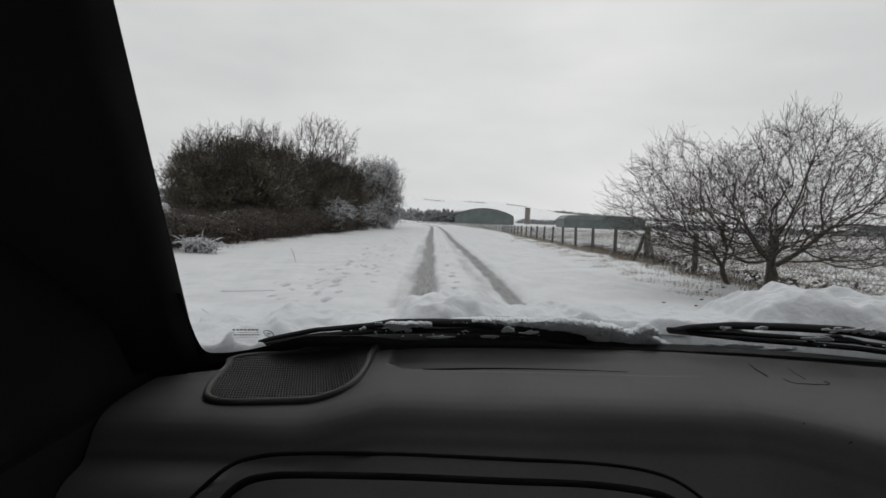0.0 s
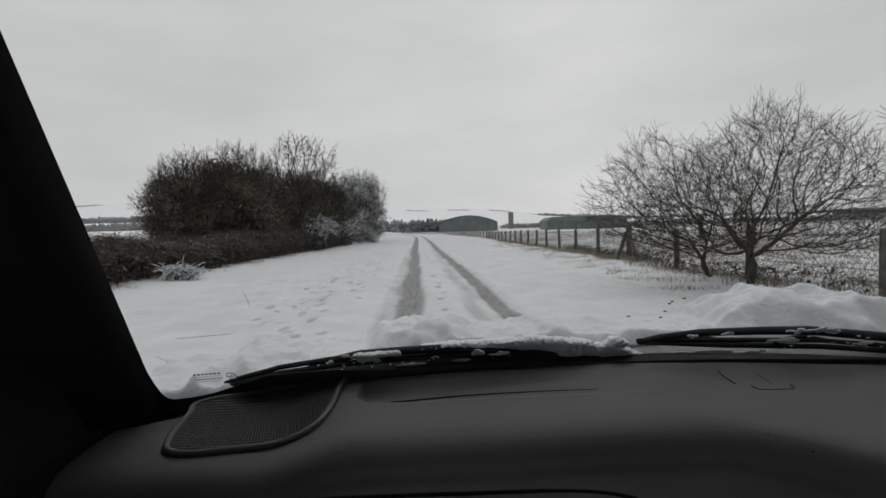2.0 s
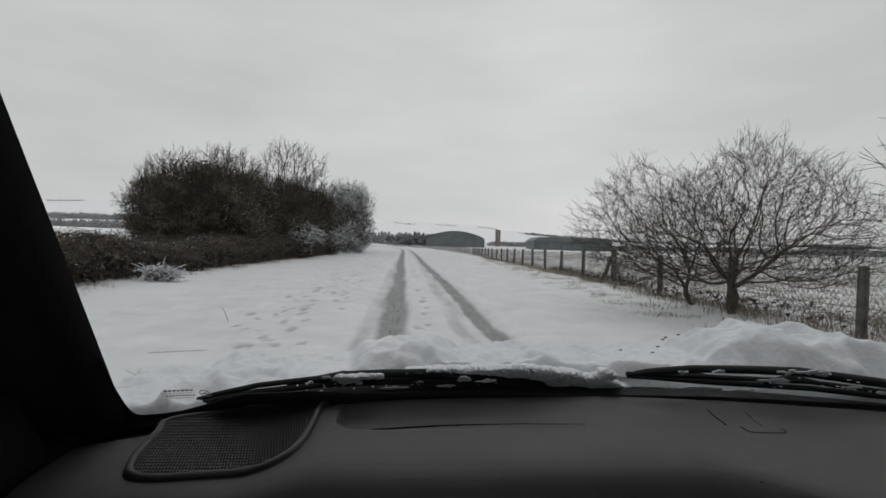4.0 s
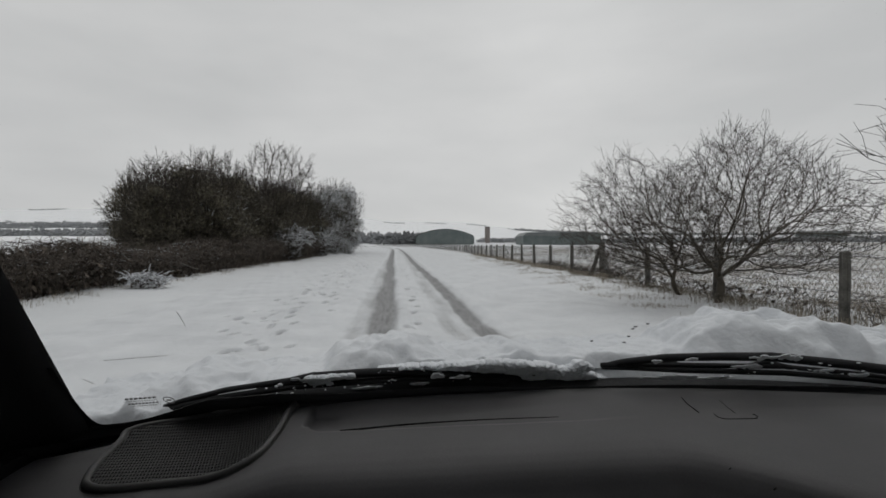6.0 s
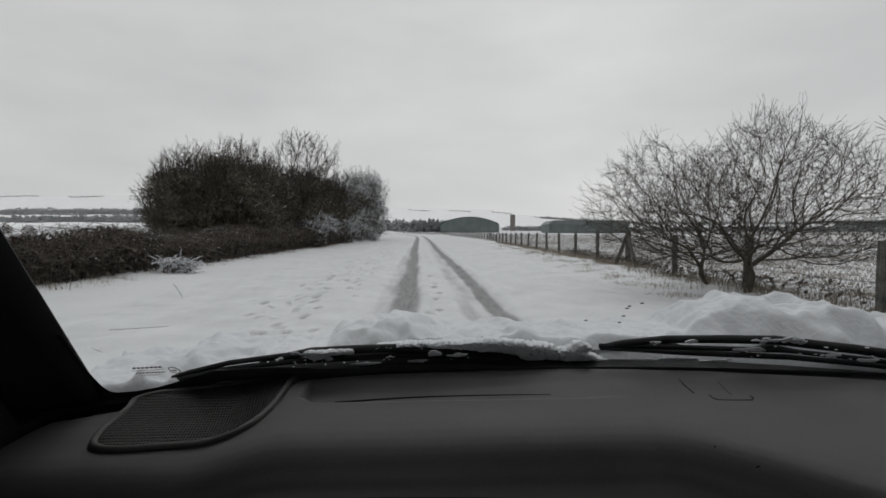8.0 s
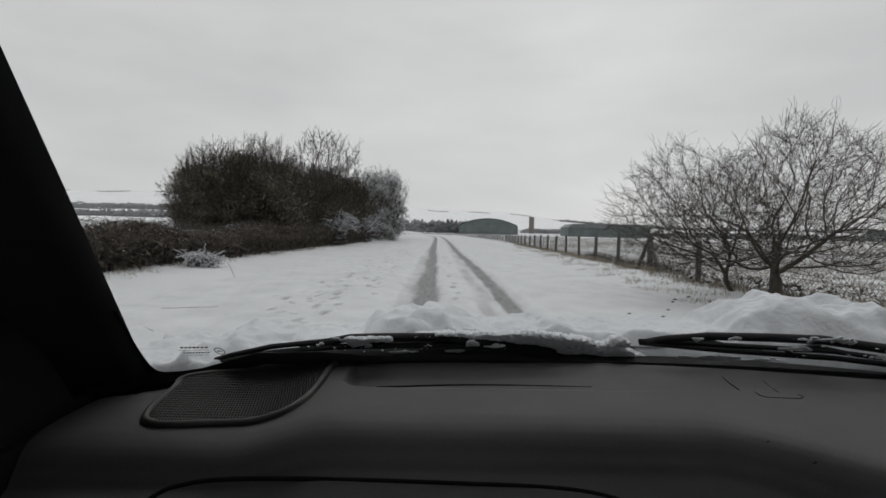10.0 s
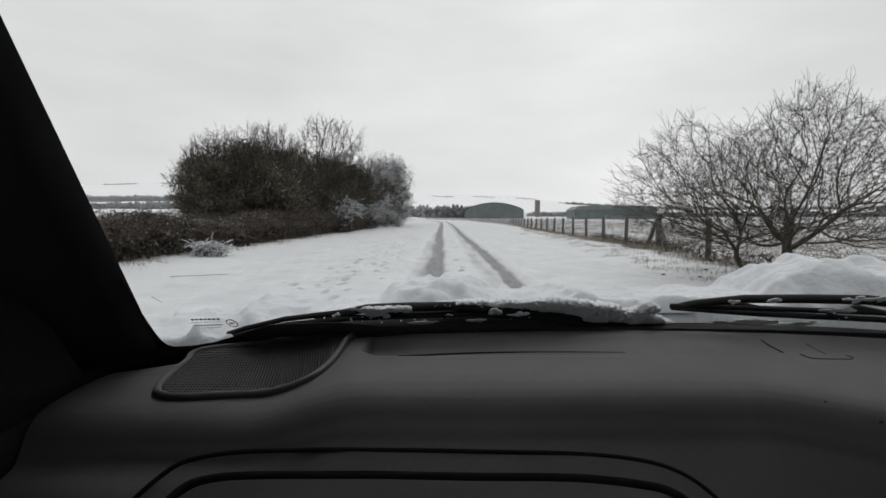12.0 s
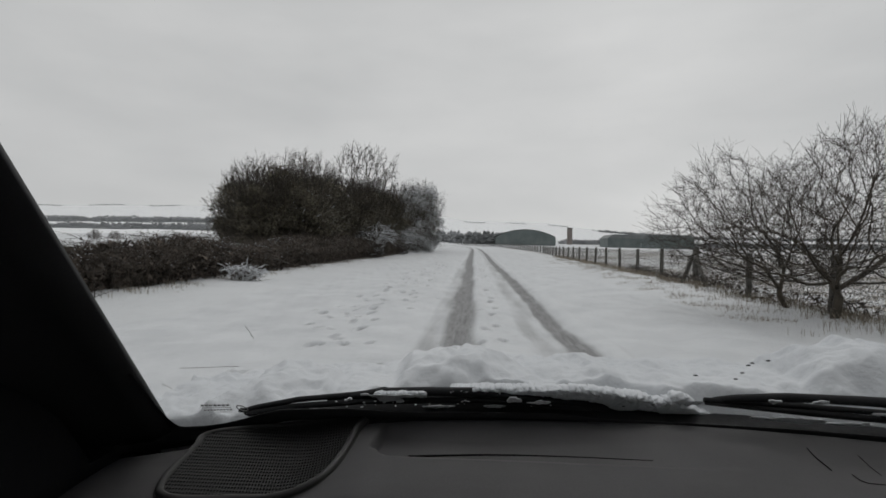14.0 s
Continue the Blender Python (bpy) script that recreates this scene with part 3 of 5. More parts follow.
def hedge(name, label, path, seed, wide, tall, per_m, leaves_m, snow_m, stem, twist=1.0, arch=0.0, frost=0.0):
    """A hedge along a line of points: arching stems, leaves, and snow lying on them."""
    rng = random.Random(seed)
    thin, white = ([], []), ([], [])
    legs = [(Vector((*a, 0)), Vector((*b, 0))) for a, b in zip(path, path[1:])]
    total = sum((b - a).length for a, b in legs)

    def spot():
        u = rng.random() * total
        for a, b in legs:
            if u <= (b - a).length:
                break
            u -= (b - a).length
        w = (b - a).normalized()
        c = a + w * min(u, (b - a).length) + Vector((-w.y, w.x, 0)) * rng.gauss(0, wide * 0.3)
        c.z = land(c.x, c.y)
        return c

    lump = lambda c: 0.84 + 0.12 * math.sin(c.x * 1.7 + c.y * 0.9 + seed) + 0.08 * math.sin(c.y * 2.3)
    for _ in range(int(total * per_m)):
        c = spot()
        h = tall * lump(c) * rng.uniform(0.6, 1.12)
        a = rng.uniform(0, math.tau)
        out = Vector((math.cos(a), math.sin(a), 0)) * rng.uniform(0.3, 0.95) * tall * twist
        long = rng.random() < arch
        pts = [c - Vector((0, 0, 0.05)), c + out * 0.15 + Vector((0, 0, h * 0.55)), c + out * 0.5 + Vector((0, 0, h * (1.0 + 0.35 * long))), c + out * (1.0 + long) + Vector((0, 0, h * rng.uniform(0.6, 1.05)))]
        tube(*thin, pts, [0.007, 0.006, 0.0045, 0.003], 3, cap=False)
        if rng.random() < frost:
            tube(*white, [p + Vector((0, 0, 0.008)) for p in pts[1:]], [0.011, 0.014, 0.007], 4, cap=False)
        for _ in range(7):
            k = rng.randrange(0, 3)
            p = pts[k].lerp(pts[k + 1], rng.random())
            e = p + Vector((rng.gauss(0, 0.2), rng.gauss(0, 0.2), rng.gauss(0.03, 0.10))) * (0.6 + tall * 0.4)
            tube(*thin, [p, p.lerp(e, 0.5) + Vector((0, 0, 0.02)), e], [0.0042, 0.0034, 0.0024], 3, cap=False)
            if rng.random() < frost * 0.8:
                tube(*white, [p.lerp(e, 0.2) + Vector((0, 0, 0.01)), p.lerp(e, 0.6) + Vector((0, 0, 0.024)), e + Vector((0, 0, 0.005))], [0.006, 0.011, 0.005], 4, cap=False)

    def leaf_place():
        c = spot()
        c.z += tall * lump(c) * rng.random() ** 0.8 * 0.98
        return c

    def snow_place():
        c = spot()
        c.z += tall * lump(c) * (0.25 + 0.8 * rng.random() ** 0.5)
        return c

    t = thing(name, label, "hedge")
    part("stems", mesh("stems", *thin, stem), t)
    part("leaves", mesh("leaves", *leaf_cloud(rng, int(total * leaves_m), leaf_place, 0.045 + 0.012 * tall), DEAD_LEAF if stem is BRAMBLE else TWIG, False), t, "withered brown leaves")
    if snow_m:
        tagged(part("snow", mesh("snow", *leaf_cloud(rng, int(total * snow_m), snow_place, 0.019, 0.7), SNOW, False), t, "snow lying on the leaves"), kind="stuff")
    if white[0]:
        tagged(part("rime", mesh("rime", *white, SNOW), t, "white snow lining the twigs"), kind="stuff")
    return t


hedge("field_hedge", "low brown bramble hedge along the lane with snow caught in it", [(-7.9, 1.5), (-7.3, 8.5), (-7.25, 12.5), (-7.1, 19)], 41, 1.15, 1.03, 190, 2600, 520, BRAMBLE)
hedge("bramble_skirt", "brown brambles along the foot of the dark wood", [(-7.0, 19.2), (-7.0, 28), (-6.6, 40)], 42, 1.1, 1.35, 130, 1500, 20, BRAMBLE)
hedge("thorn_clump", "pale low twigs crusted with snow in front of the hedge", [(-6.0, 11.9), (-5.55, 12.3)], 47, 0.45, 0.40, 80, 40, 60, BRAMBLE, 1.1, frost=0.8)
hedge("frosted_shrub", "rounded shrub rimmed with snow at the wood's edge", [(-6.4, 29.0), (-6.4, 31.5)], 48, 1.0, 2.0, 110, 900, 60, TWIG, frost=0.38)
hedge("frosted_shrub", "rounded shrub rimmed with snow at the wood's edge", [(-6.4, 39.5), (-6.3, 43.0)], 49, 1.0, 2.3, 110, 900, 60, TWIG, frost=0.45)
hedge("fence_scrub", "low brown scrub tangled at the foot of the wire fence", [(5.75, 4.6), (5.55, 8.0), (5.7, 12.5), (6.2, 20.0)], 50, 0.45, 0.30, 11, 26, 25, BRAMBLE, 1.3)
hedge("bramble_bank", "tall brown bramble thicket with arching shoots", [(6.0, -74), (5.2, -60), (5.6, -46)], 43, 3.0, 1.7, 70, 350, 60, BRAMBLE, 1.0, 0.15)
hedge("snowy_hedge", "clipped hedge thick with snow beyond the wood", [(-9.5, 92), (-12.0, 116)], 44, 1.6, 1.9, 50, 200, 200, TWIG, frost=0.5)
hedge("scrub_hedge", "dark scrub on the verge behind the lane", [(-7.4, -50), (-7.2, -38), (-7.6, -28)], 45, 1.8, 1.8, 60, 300, 10, TWIG)


# fallen branch caught in the brambles
V, F = [], []
g = land(-6.5, 15.5)
tube(V, F, [(-7.2, 15.2, g + 0.62), (-6.8, 15.3, g + 0.50), (-6.4, 15.6, g + 0.40), (-6.05, 15.9, g + 0.22)], [0.03, 0.026, 0.02, 0.01], 6)
tube(V, F, [(-6.7, 15.35, g + 0.47), (-6.5, 15.5, g + 0.70), (-6.35, 15.5, g + 0.78)], [0.016, 0.012, 0.006], 5)
thing("fallen_branch", "broken branch with snow lying in the brambles", "branch", data=mesh("fallen_branch", V, F, CONCRETE))

# ---- fence of concrete posts and chain link ----
def fence_line(y):
    return 5.58 + 0.056 * (min(y, 60.0) - 10.4) + float(bend(np.float64(y)))


def post_mesh(tall, wide):
    bm = bmesh.new()
    bmesh.ops.create_cube(bm, size=1.0)
    bmesh.ops.subdivide_edges(bm, edges=list(bm.edges), cuts=2, use_grid_fill=True)
    rng = random.Random(5)
    for v in bm.verts:
        taper = 1.0 - 0.18 * (v.co.z + 0.5)
        v.co = Vector((v.co.x * wide * taper, v.co.y * wide * taper, (v.co.z + 0.5) * (tall + 0.2) - 0.2))
        v.co += Vector((rng.gauss(0, 0.004), rng.gauss(0, 0.004), rng.gauss(0, 0.004)))
    bmesh.ops.bevel(bm, geom=[e for e in bm.edges if e.is_manifold and e.calc_face_angle(0) > 0.8], offset=0.012, segments=2, affect="EDGES")
    me = bpy.data.meshes.new("post")
    bm.to_mesh(me)
    bm.free()
    me.materials.append(CONCRETE)
    return me


def link_mesh(length, tall, pitch, r):
    """Chain link: zigzag wires hooked into each other, with line wires above and below."""
    V, F = [], []
    n = int(length / pitch)
    m = int(tall / pitch)
    for k in range(n):
        y0 = k * pitch
        pts = [(0.004 * (-1) ** j, y0 + (pitch * 1.02 if (j + k) % 2 else 0), 0.03 + j * pitch) for j in range(m + 1)]
        tube(V, F, pts, r, 3, cap=False)
    for z in (0.03, tall * 0.5, tall + 0.02):
        tube(V, F, [(0, length * j / 8, z - 0.015 * math.sin(math.pi * j / 8)) for j in range(9)], r * 1.4, 4)
    return mesh("chain_link", V, F, WIRE)


fence = thing("wire_fence", "chain-link fence on weathered square concrete posts", "fence", at=Matrix.Translation((fence_line(-12), -12, 0)))
post_data = post_mesh(0.90, 0.105)
strainer = post_mesh(0.94, 0.14)
GAP = 2.75
near_link, far_link = link_mesh(GAP - 0.04, 0.82, 0.05, 0.0027), link_mesh(GAP - 0.04, 0.82, 0.10, 0.004)
inv = fence.matrix_basis.inverted()
shake = random.Random(8)
posts_y = [10.43 + (2.54 if k < 0 else GAP) * k for k in range(-9, 66)]
for k, y in enumerate(posts_y):
    x = fence_line(y)
    g = land(x, y)
    turn = math.degrees(math.atan2(x - fence_line(y + GAP), GAP))
    part("post", strainer if k in (10, 30) else post_data, fence, at=inv @ pose(x, y, g, shake.gauss(0, 1.2), shake.gauss(0, 1.5), shake.gauss(0, 4)))
    part("chain_link", near_link if -4 < y < 34 else far_link, fence, at=inv @ pose(x, y, g, 0, 0, turn) @ Matrix.Diagonal((1, 0.925 if y < 10 else 1, 1, 1)))
bx0, by0 = fence_line(posts_y[10]), posts_y[10]
for s in (-1, 1):
    V, F = [], []
    tube(V, F, [(bx0 - 0.05, by0 + 0.08 * s, land(bx0, by0) + 0.72), (bx0 - 0.06 + 0.05 * s, by0 + 0.85 * s, land(bx0, by0) - 0.1)], 0.058, 6)
    part("brace", mesh("brace", V, F, CONCRETE), fence, at=inv)

# airfield fence of posts with cranked tops
cranked = thing("airfield_fence", "far fence of concrete posts with cranked tops", "fence", at=Matrix.Translation((32, 30, 0)))
V, F = [], []
tube(V, F, [(0, 0, -0.2), (0, 0, 0.80), (-0.02, 0.0, 0.90), (-0.07, 0.0, 0.98), (-0.16, 0.0, 1.04)], [0.045, 0.04, 0.036, 0.033, 0.028], 6)
crank_data = mesh("post", V, F, CONCRETE)
cinv = cranked.matrix_basis.inverted()
line = [(34 + 3.4 * k * 0.756, 24 + 3.4 * k) for k in range(0, 26)] + [(15 - 0.4 * k, 150 + 3.0 * k) for k in range(0, 24)]
for x, y in line:
    part("post", crank_data, cranked, at=cinv @ pose(x, y, land(x, y), 0, 0, 20))
for z in (0.3, 0.55, 0.78):
    for seq in (line[:26], line[26:]):
        V, F = [], []
        tube(V, F, [(x, y, land(x, y) + z) for x, y in seq], 0.006, 3)
        part("wire", mesh("wire", V, F, WIRE), cranked, at=cinv)


# ---- airfield buildings ----
def arched_hangar(x, y, wide, deep, wall, rise, turn, label):
    t = thing("hangar", label, "hangar", at=pose(x, y, land(x, y) - 0.3, 0, 0, turn))
    arc = [(wide * (k / 20 - 0.5), wall + rise * math.sin(math.pi * k / 20) ** 0.8) for k in range(21)]
    V = [(px, yy, pz) for yy in (0, deep) for px, pz in arc]
    part("roof", mesh("roof", V + [(px * 1.01, yy, pz + 0.25) for yy in (-0.4, deep + 0.4) for px, pz in arc],
                      grid_faces(2, 21) + [tuple(42 + i for i in f) for f in grid_faces(2, 21)], SHEET_DARK), t)
    out = [(-wide / 2, 0, 0)] + [(px, 0, pz - 0.02) for px, pz in arc] + [(wide / 2, 0, 0)]
    part("front_wall", slab(out, 0.3, (0, 1, 0), "front_wall", SHEET), t)
    part("rear_wall", slab([(a, deep - 0.3, c) for a, _, c in out], 0.3, (0, 1, 0), "rear_wall", SHEET), t)
    for s in (-1, 1):
        part("side_wall", box("side_wall", (s * wide / 2 - 0.15, 0.31, 0), (s * wide / 2 + 0.15, deep - 0.31, wall), SHEET), t)
    for k in range(6):
        a = -wide * 0.3 + k * wide * 0.1
        part("door_leaf", box("door_leaf", (a + 0.05, -0.12, 0), (a + wide * 0.1 - 0.05, -0.004, wall * 0.9), SHEET, 0.02), t)
    return t


arched_hangar(23.6, 228, 27, 40, 4.0, 3.4, -4, "grey-green hangar with an arched roof on the airfield")


def pitched_hangar(x, y, wide, deep, wall, rise, turn, label):
    t = thing("hangar", label, "hangar", at=pose(x, y, land(x, y) - 0.3, 0, 0, turn))
    part("wall", box("wall", (-wide / 2, 0, 0), (wide / 2, deep, wall), SHEET), t)
    out = [(-wide / 2 - 0.4, -0.4, wall + 0.004), (-wide * 0.44, -0.4, wall + rise), (wide * 0.44, -0.4, wall + rise), (wide / 2 + 0.4, -0.4, wall + 0.004)]
    part("roof", slab(out, deep + 0.8, (0, 1, 0), "roof", SHEET_DARK), t)
    for k in range(8):
        a = -wide * 0.4 + k * wide * 0.1
        part("door_leaf", box("door_leaf", (a + 0.1, -0.15, 0), (a + wide * 0.1 - 0.1, -0.004, wall * 0.85), SHEET, 0.02), t)
    return t


pitched_hangar(70.0, 200, 32.5, 22, 4.0, 1.6, -6, "long grey-green hangar with a shallow roof on the airfield")
pitched_hangar(512, 545, 50, 30, 5.0, 4.0, -40, "far dark hangar on the horizon")
tower = thing("brick_tower", "tall narrow brown brick tower on the airfield", "tower", at=pose(55.5, 290, land(55.5, 290) - 0.3))
part("shaft", box("shaft", (-1.3, -1.3, 0), (1.3, 1.3, 9.6), BRICK, 0.05), tower)
part("cap", box("cap", (-1.4, -1.4, 9.604), (1.4, 1.4, 10.0), CONCRETE, 0.05), tower)
for a, m in ((0, SHEET), (5.0, SHEET)):
    crate = thing("container", "green steel container beside the long hangar", "container", at=pose(66 + a * 1.6, 190, land(66 + a * 1.6, 190)))
    part("body", box("body", (-3, -1.2, 0), (3, 1.2, 2.0), m, 0.05), crate)


# ---- far woods and hedgerows ----
def far_row(rng, V, F, x, y, size, tall):
    """One ragged far tree: a trunkless bush of small upright blades round a core."""
    g = land(x, y)
    for _ in range(40):
        a, u = rng.uniform(0, math.tau), rng.random()
        c = Vector((x + math.cos(a) * size * rng.random(), y + math.sin(a) * size * rng.random(), g + tall * u * 0.75))
        s = size * rng.uniform(0.15, 0.34) * (1.2 - 0.6 * u)
        k = len(V)
        V += [c + Vector((s, 0, 0)), c + Vector((-s * 0.5, s * 0.9, -0.1 * s)), c + Vector((-s * 0.5, -s * 0.9, 0)), c + Vector((rng.gauss(0, 0.3) * s, rng.gauss(0, 0.3) * s, s * rng.uniform(0.8, 1.3))), c - Vector((0, 0, s))]
        F += [(k, k + 1, k + 3), (k + 1, k + 2, k + 3), (k + 2, k, k + 3), (k, k + 4, k + 1), (k + 1, k + 4, k + 2), (k + 2, k + 4, k)]


def far_band(name, label, seed, az0, az1, dist, tall, gap, chance=1.0, deep=10.0, mat=None):
    rng = random.Random(seed)
    V, F = [], []
    a = az0
    while a < az1:
        if math.sin(a * 1.3 + seed) * 0.5 + 0.5 < chance:
            d = (dist * (1 + 0.02 * math.sin(a * 0.9 + seed)) + rng.uniform(-deep, deep)) / float(tilt(np.float64(a)))
            far_row(rng, V, F, d * math.sin(radians(a)), d * math.cos(radians(a)), tall * rng.uniform(0.5, 0.9), tall * rng.uniform(0.6, 1.3))
        a += math.degrees(gap / dist) * rng.uniform(0.6, 1.4)
    thing(name, label, "woodland", kind="stuff", data=mesh(name, V, F, mat or HAZED_WOOD, False))


# mat picks how much painted haze a band carries
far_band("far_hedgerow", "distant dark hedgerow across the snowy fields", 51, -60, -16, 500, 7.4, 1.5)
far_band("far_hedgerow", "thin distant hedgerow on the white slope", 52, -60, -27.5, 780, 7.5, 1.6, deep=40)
far_band("far_hedgerow", "broken distant hedgerow higher on the slope", 53, -60, -10, 900, 4.2, 1.5, 0.85, deep=45, mat=HAZED_WOOD_PALE)
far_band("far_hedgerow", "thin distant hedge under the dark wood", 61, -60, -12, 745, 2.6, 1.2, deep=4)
far_band("far_treeline", "thin line of trees along the far crest", 54, -60, -14, 1480, 3.4, 2.4, 0.6, mat=HAZED_WOOD_PALE)
far_band("far_treeline", "line of bare trees on the far hill", 55, -5, 14, 1400, 3.0, 3.0, 0.5, mat=HAZED_WOOD_PALE)
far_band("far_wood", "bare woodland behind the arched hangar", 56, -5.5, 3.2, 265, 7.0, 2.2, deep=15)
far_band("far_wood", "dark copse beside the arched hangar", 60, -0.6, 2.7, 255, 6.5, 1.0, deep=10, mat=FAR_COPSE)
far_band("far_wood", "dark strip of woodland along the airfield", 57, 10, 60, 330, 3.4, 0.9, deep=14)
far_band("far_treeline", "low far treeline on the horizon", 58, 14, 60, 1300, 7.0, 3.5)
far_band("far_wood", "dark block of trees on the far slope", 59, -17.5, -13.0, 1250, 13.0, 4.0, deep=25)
field_bush = full_tree("field_bush", "lone dark bush in the white field", 88, 420, [(0.1, 1.6), (0.8, 2.1), (1.6, 1.9), (2.4, 1.2), (2.9, 0.3)], 5, 0.3, 0.5, 0.016, 0.4, "bushes in the field")
settle_at(field_bush, -137, 170, 0.0, 1.2)
for x, y, s in ((-130, 171, 1.1), (-104, 166, 1.0)):
    set_copy(field_bush, x, y, x, s)


# ---- dry grass ----
def tufts(name, label, seed, spots_n, where, tall, mat):
    rng = random.Random(seed)
    V, F = [], []
    for _ in range(spots_n):
        x, y = where(rng)
        g = land(x, y) - 0.02
        for _ in range(14):
            a, h = rng.uniform(0, math.tau), tall * rng.uniform(0.4, 1.2)
            b = Vector((x + rng.gauss(0, 0.09), y + rng.gauss(0, 0.09), g))
            o = Vector((math.cos(a), math.sin(a), 0)) * h * rng.uniform(0.1, 0.7)
            w = Vector((-math.sin(a), math.cos(a), 0)) * 0.0026
            k = len(V)
            V += [b - w, b + w, b + o * 0.4 + Vector((0, 0, h * 0.7)) + w * 0.7, b + o * 0.4 + Vector((0, 0, h * 0.7)) - w * 0.7, b + o + Vector((0, 0, h))]
            F += [(k, k + 1, k + 2, k + 3), (k + 3, k + 2, k + 4)]
    thing(name, label, "grass", kind="stuff", data=mesh(name, V, F, mat, False))


def along_fence(rng):
    y = 3 + 42 * rng.random() ** 1.3
    return fence_line(y) + rng.gauss(0, 0.26) - 0.05, y


def on_verge(rng):
    y = 7.5 + 32 * rng.random() ** 1.3
    clump = math.floor(y * 1.7)
    return fence_line(y) - 1.05 + 0.25 * math.sin(clump * 2.3) + rng.gauss(0, 0.16), y


def in_field(rng):
    d = 6 + 70 * rng.random() ** 1.6
    a = radians(rng.uniform(12, 55))
    x, y = d * math.sin(a) + 5, d * math.cos(a)
    return max(x, fence_line(y) + 0.3), y


tufts("verge_grass", "dry straw-coloured grass along the fence foot", 61, 1300, along_fence, 0.17, STRAW)
tufts("field_grass", "dry rough grass poking through snow in the field", 62, 6500, in_field, 0.12, STRAW)
tufts("verge_tufts", "brown grass tussocks breaking through the verge snow", 65, 520, on_verge, 0.07, STRAW)
tufts("verge_stems", "single dry stems standing out of the verge snow", 64, 22, lambda r: (r.uniform(4.2, 5.5), r.uniform(5, 30)), 0.13, STRAW)
tufts("hedge_grass", "dry grass at the foot of the low hedge", 63, 240, lambda r: (-6.2 + r.gauss(0, 0.25), r.uniform(7, 40)), 0.12, STRAW)

# concrete block wall on the verge behind
ruin = thing("concrete_wall", "broken low concrete wall with a snow cap", "wall", at=pose(-13, -60, land(-13, -60) - 0.1, 0, 0, 8))
part("block", box("block", (-2.6, -0.25, 0), (-0.05, 0.25, 1.0), CONCRETE, 0.03), ruin)
part("block", box("block", (0.0, -0.25, 0), (2.2, 0.25, 0.8), CONCRETE, 0.03), ruin)
part("snow_cap", box("snow_cap", (-2.6, -0.25, 1.004), (-0.05, 0.25, 1.09), SNOW, 0.035), ruin)

# ---- the car ----
car = thing("car", "dark small car with grey dashboard and snow on its bonnet", "car")


def base_line(x):
    """Where the windscreen meets the dash, along the car's width."""
    return 0.825 - 0.30 * (x - 0.2) ** 2


def pillar_x(z):
    return -0.427 + (z - 0.90) * 0.388


PROFILE_Y = np.array([0.865, 0.838, 0.825, 0.79, 0.73, 0.68, 0.63, 0.60, 0.58, 0.566, 0.557, 0.551, 0.547, 0.543, 0.538, 0.534, 0.526, 0.505, 0.484, 0.463, 0.442, 0.421, 0.400, 0.395])
PROFILE_Z = np.array([0.800, 0.838, 0.850, 0.852, 0.852, 0.852, 0.852, 0.851, 0.849, 0.845, 0.840, 0.834, 0.828, 0.820, 0.812, 0.803, 0.794, 0.773, 0.752, 0.731, 0.710, 0.689, 0.668, 0.50])


def dash_top(x, y):
    z = np.interp(y, PROFILE_Y[2:14][::-1], PROFILE_Z[2:14][::-1])
    return float(z - 0.026 * smooth01((0.86 - y) / 0.2) * smooth01((-0.13 - x) / 0.12))


DASH_GRID = []


def dashboard():
    steps = np.linspace(0, len(PROFILE_Y) - 1, 210)
    idx = np.arange(len(PROFILE_Y))
    py, pz = np.interp(steps, idx, PROFILE_Y), np.interp(steps, idx, PROFILE_Z)
    for _ in range(9):
        py[1:-1] = (py[:-2] + 2 * py[1:-1] + py[2:]) / 4
        pz[1:-1] = (pz[:-2] + 2 * pz[1:-1] + pz[2:]) / 4
    xs = np.linspace(-0.475, 1.035, 430)
    X, Y = np.meshgrid(xs, py)
    Z = np.repeat(pz[:, None], len(xs), 1)
    near = smooth01((0.70 - Y) / 0.14)
    reach = smooth01((X - 0.285) / 0.23)
    Y = Y + 0.85 * reach * np.clip(0.526 - Y, 0, 1) - 0.27 * reach * near
    Z = Z + 0.026 * reach * near * smooth01((Z - 0.70) / 0.10)
    Y = Y - 0.30 * (X - 0.2) ** 2 * smooth01((Y - 0.64) / 0.18)
    top = smooth01((Y - 0.55) / 0.03) * smooth01((0.86 - Y) / 0.03)
    Z = Z - 0.026 * smooth01((0.86 - Y) / 0.2) * smooth01((-0.13 - X) / 0.12) * smooth01((Z - 0.76) / 0.05)
    hollow = smooth01((X + 0.148) / 0.006) * smooth01((0.34 - X) / 0.34) * smooth01((Y - 0.672 - 0.02 * smooth01((-0.125 - X) / 0.02)) / 0.006) * smooth01((0.80 - Y) / 0.05)
    Z = Z - 0.015 * hollow * top
    Z = Z + 0.0006 * wavy(X, Y, 91, 0.16)
    DASH_GRID.extend((X, Y, Z))
    return sheet("dashboard", X, Y, Z, DASH)


def on_dash(x, y):
    """Height of the dash where something lies on it."""
    X, Y, Z = DASH_GRID
    return float(Z.ravel()[np.argmin((X - x) ** 2 + (Y - y) ** 2 + (Z < 0.82))])


dash = part("dashboard", dashboard(), car, "charcoal grey moulded plastic dashboard")

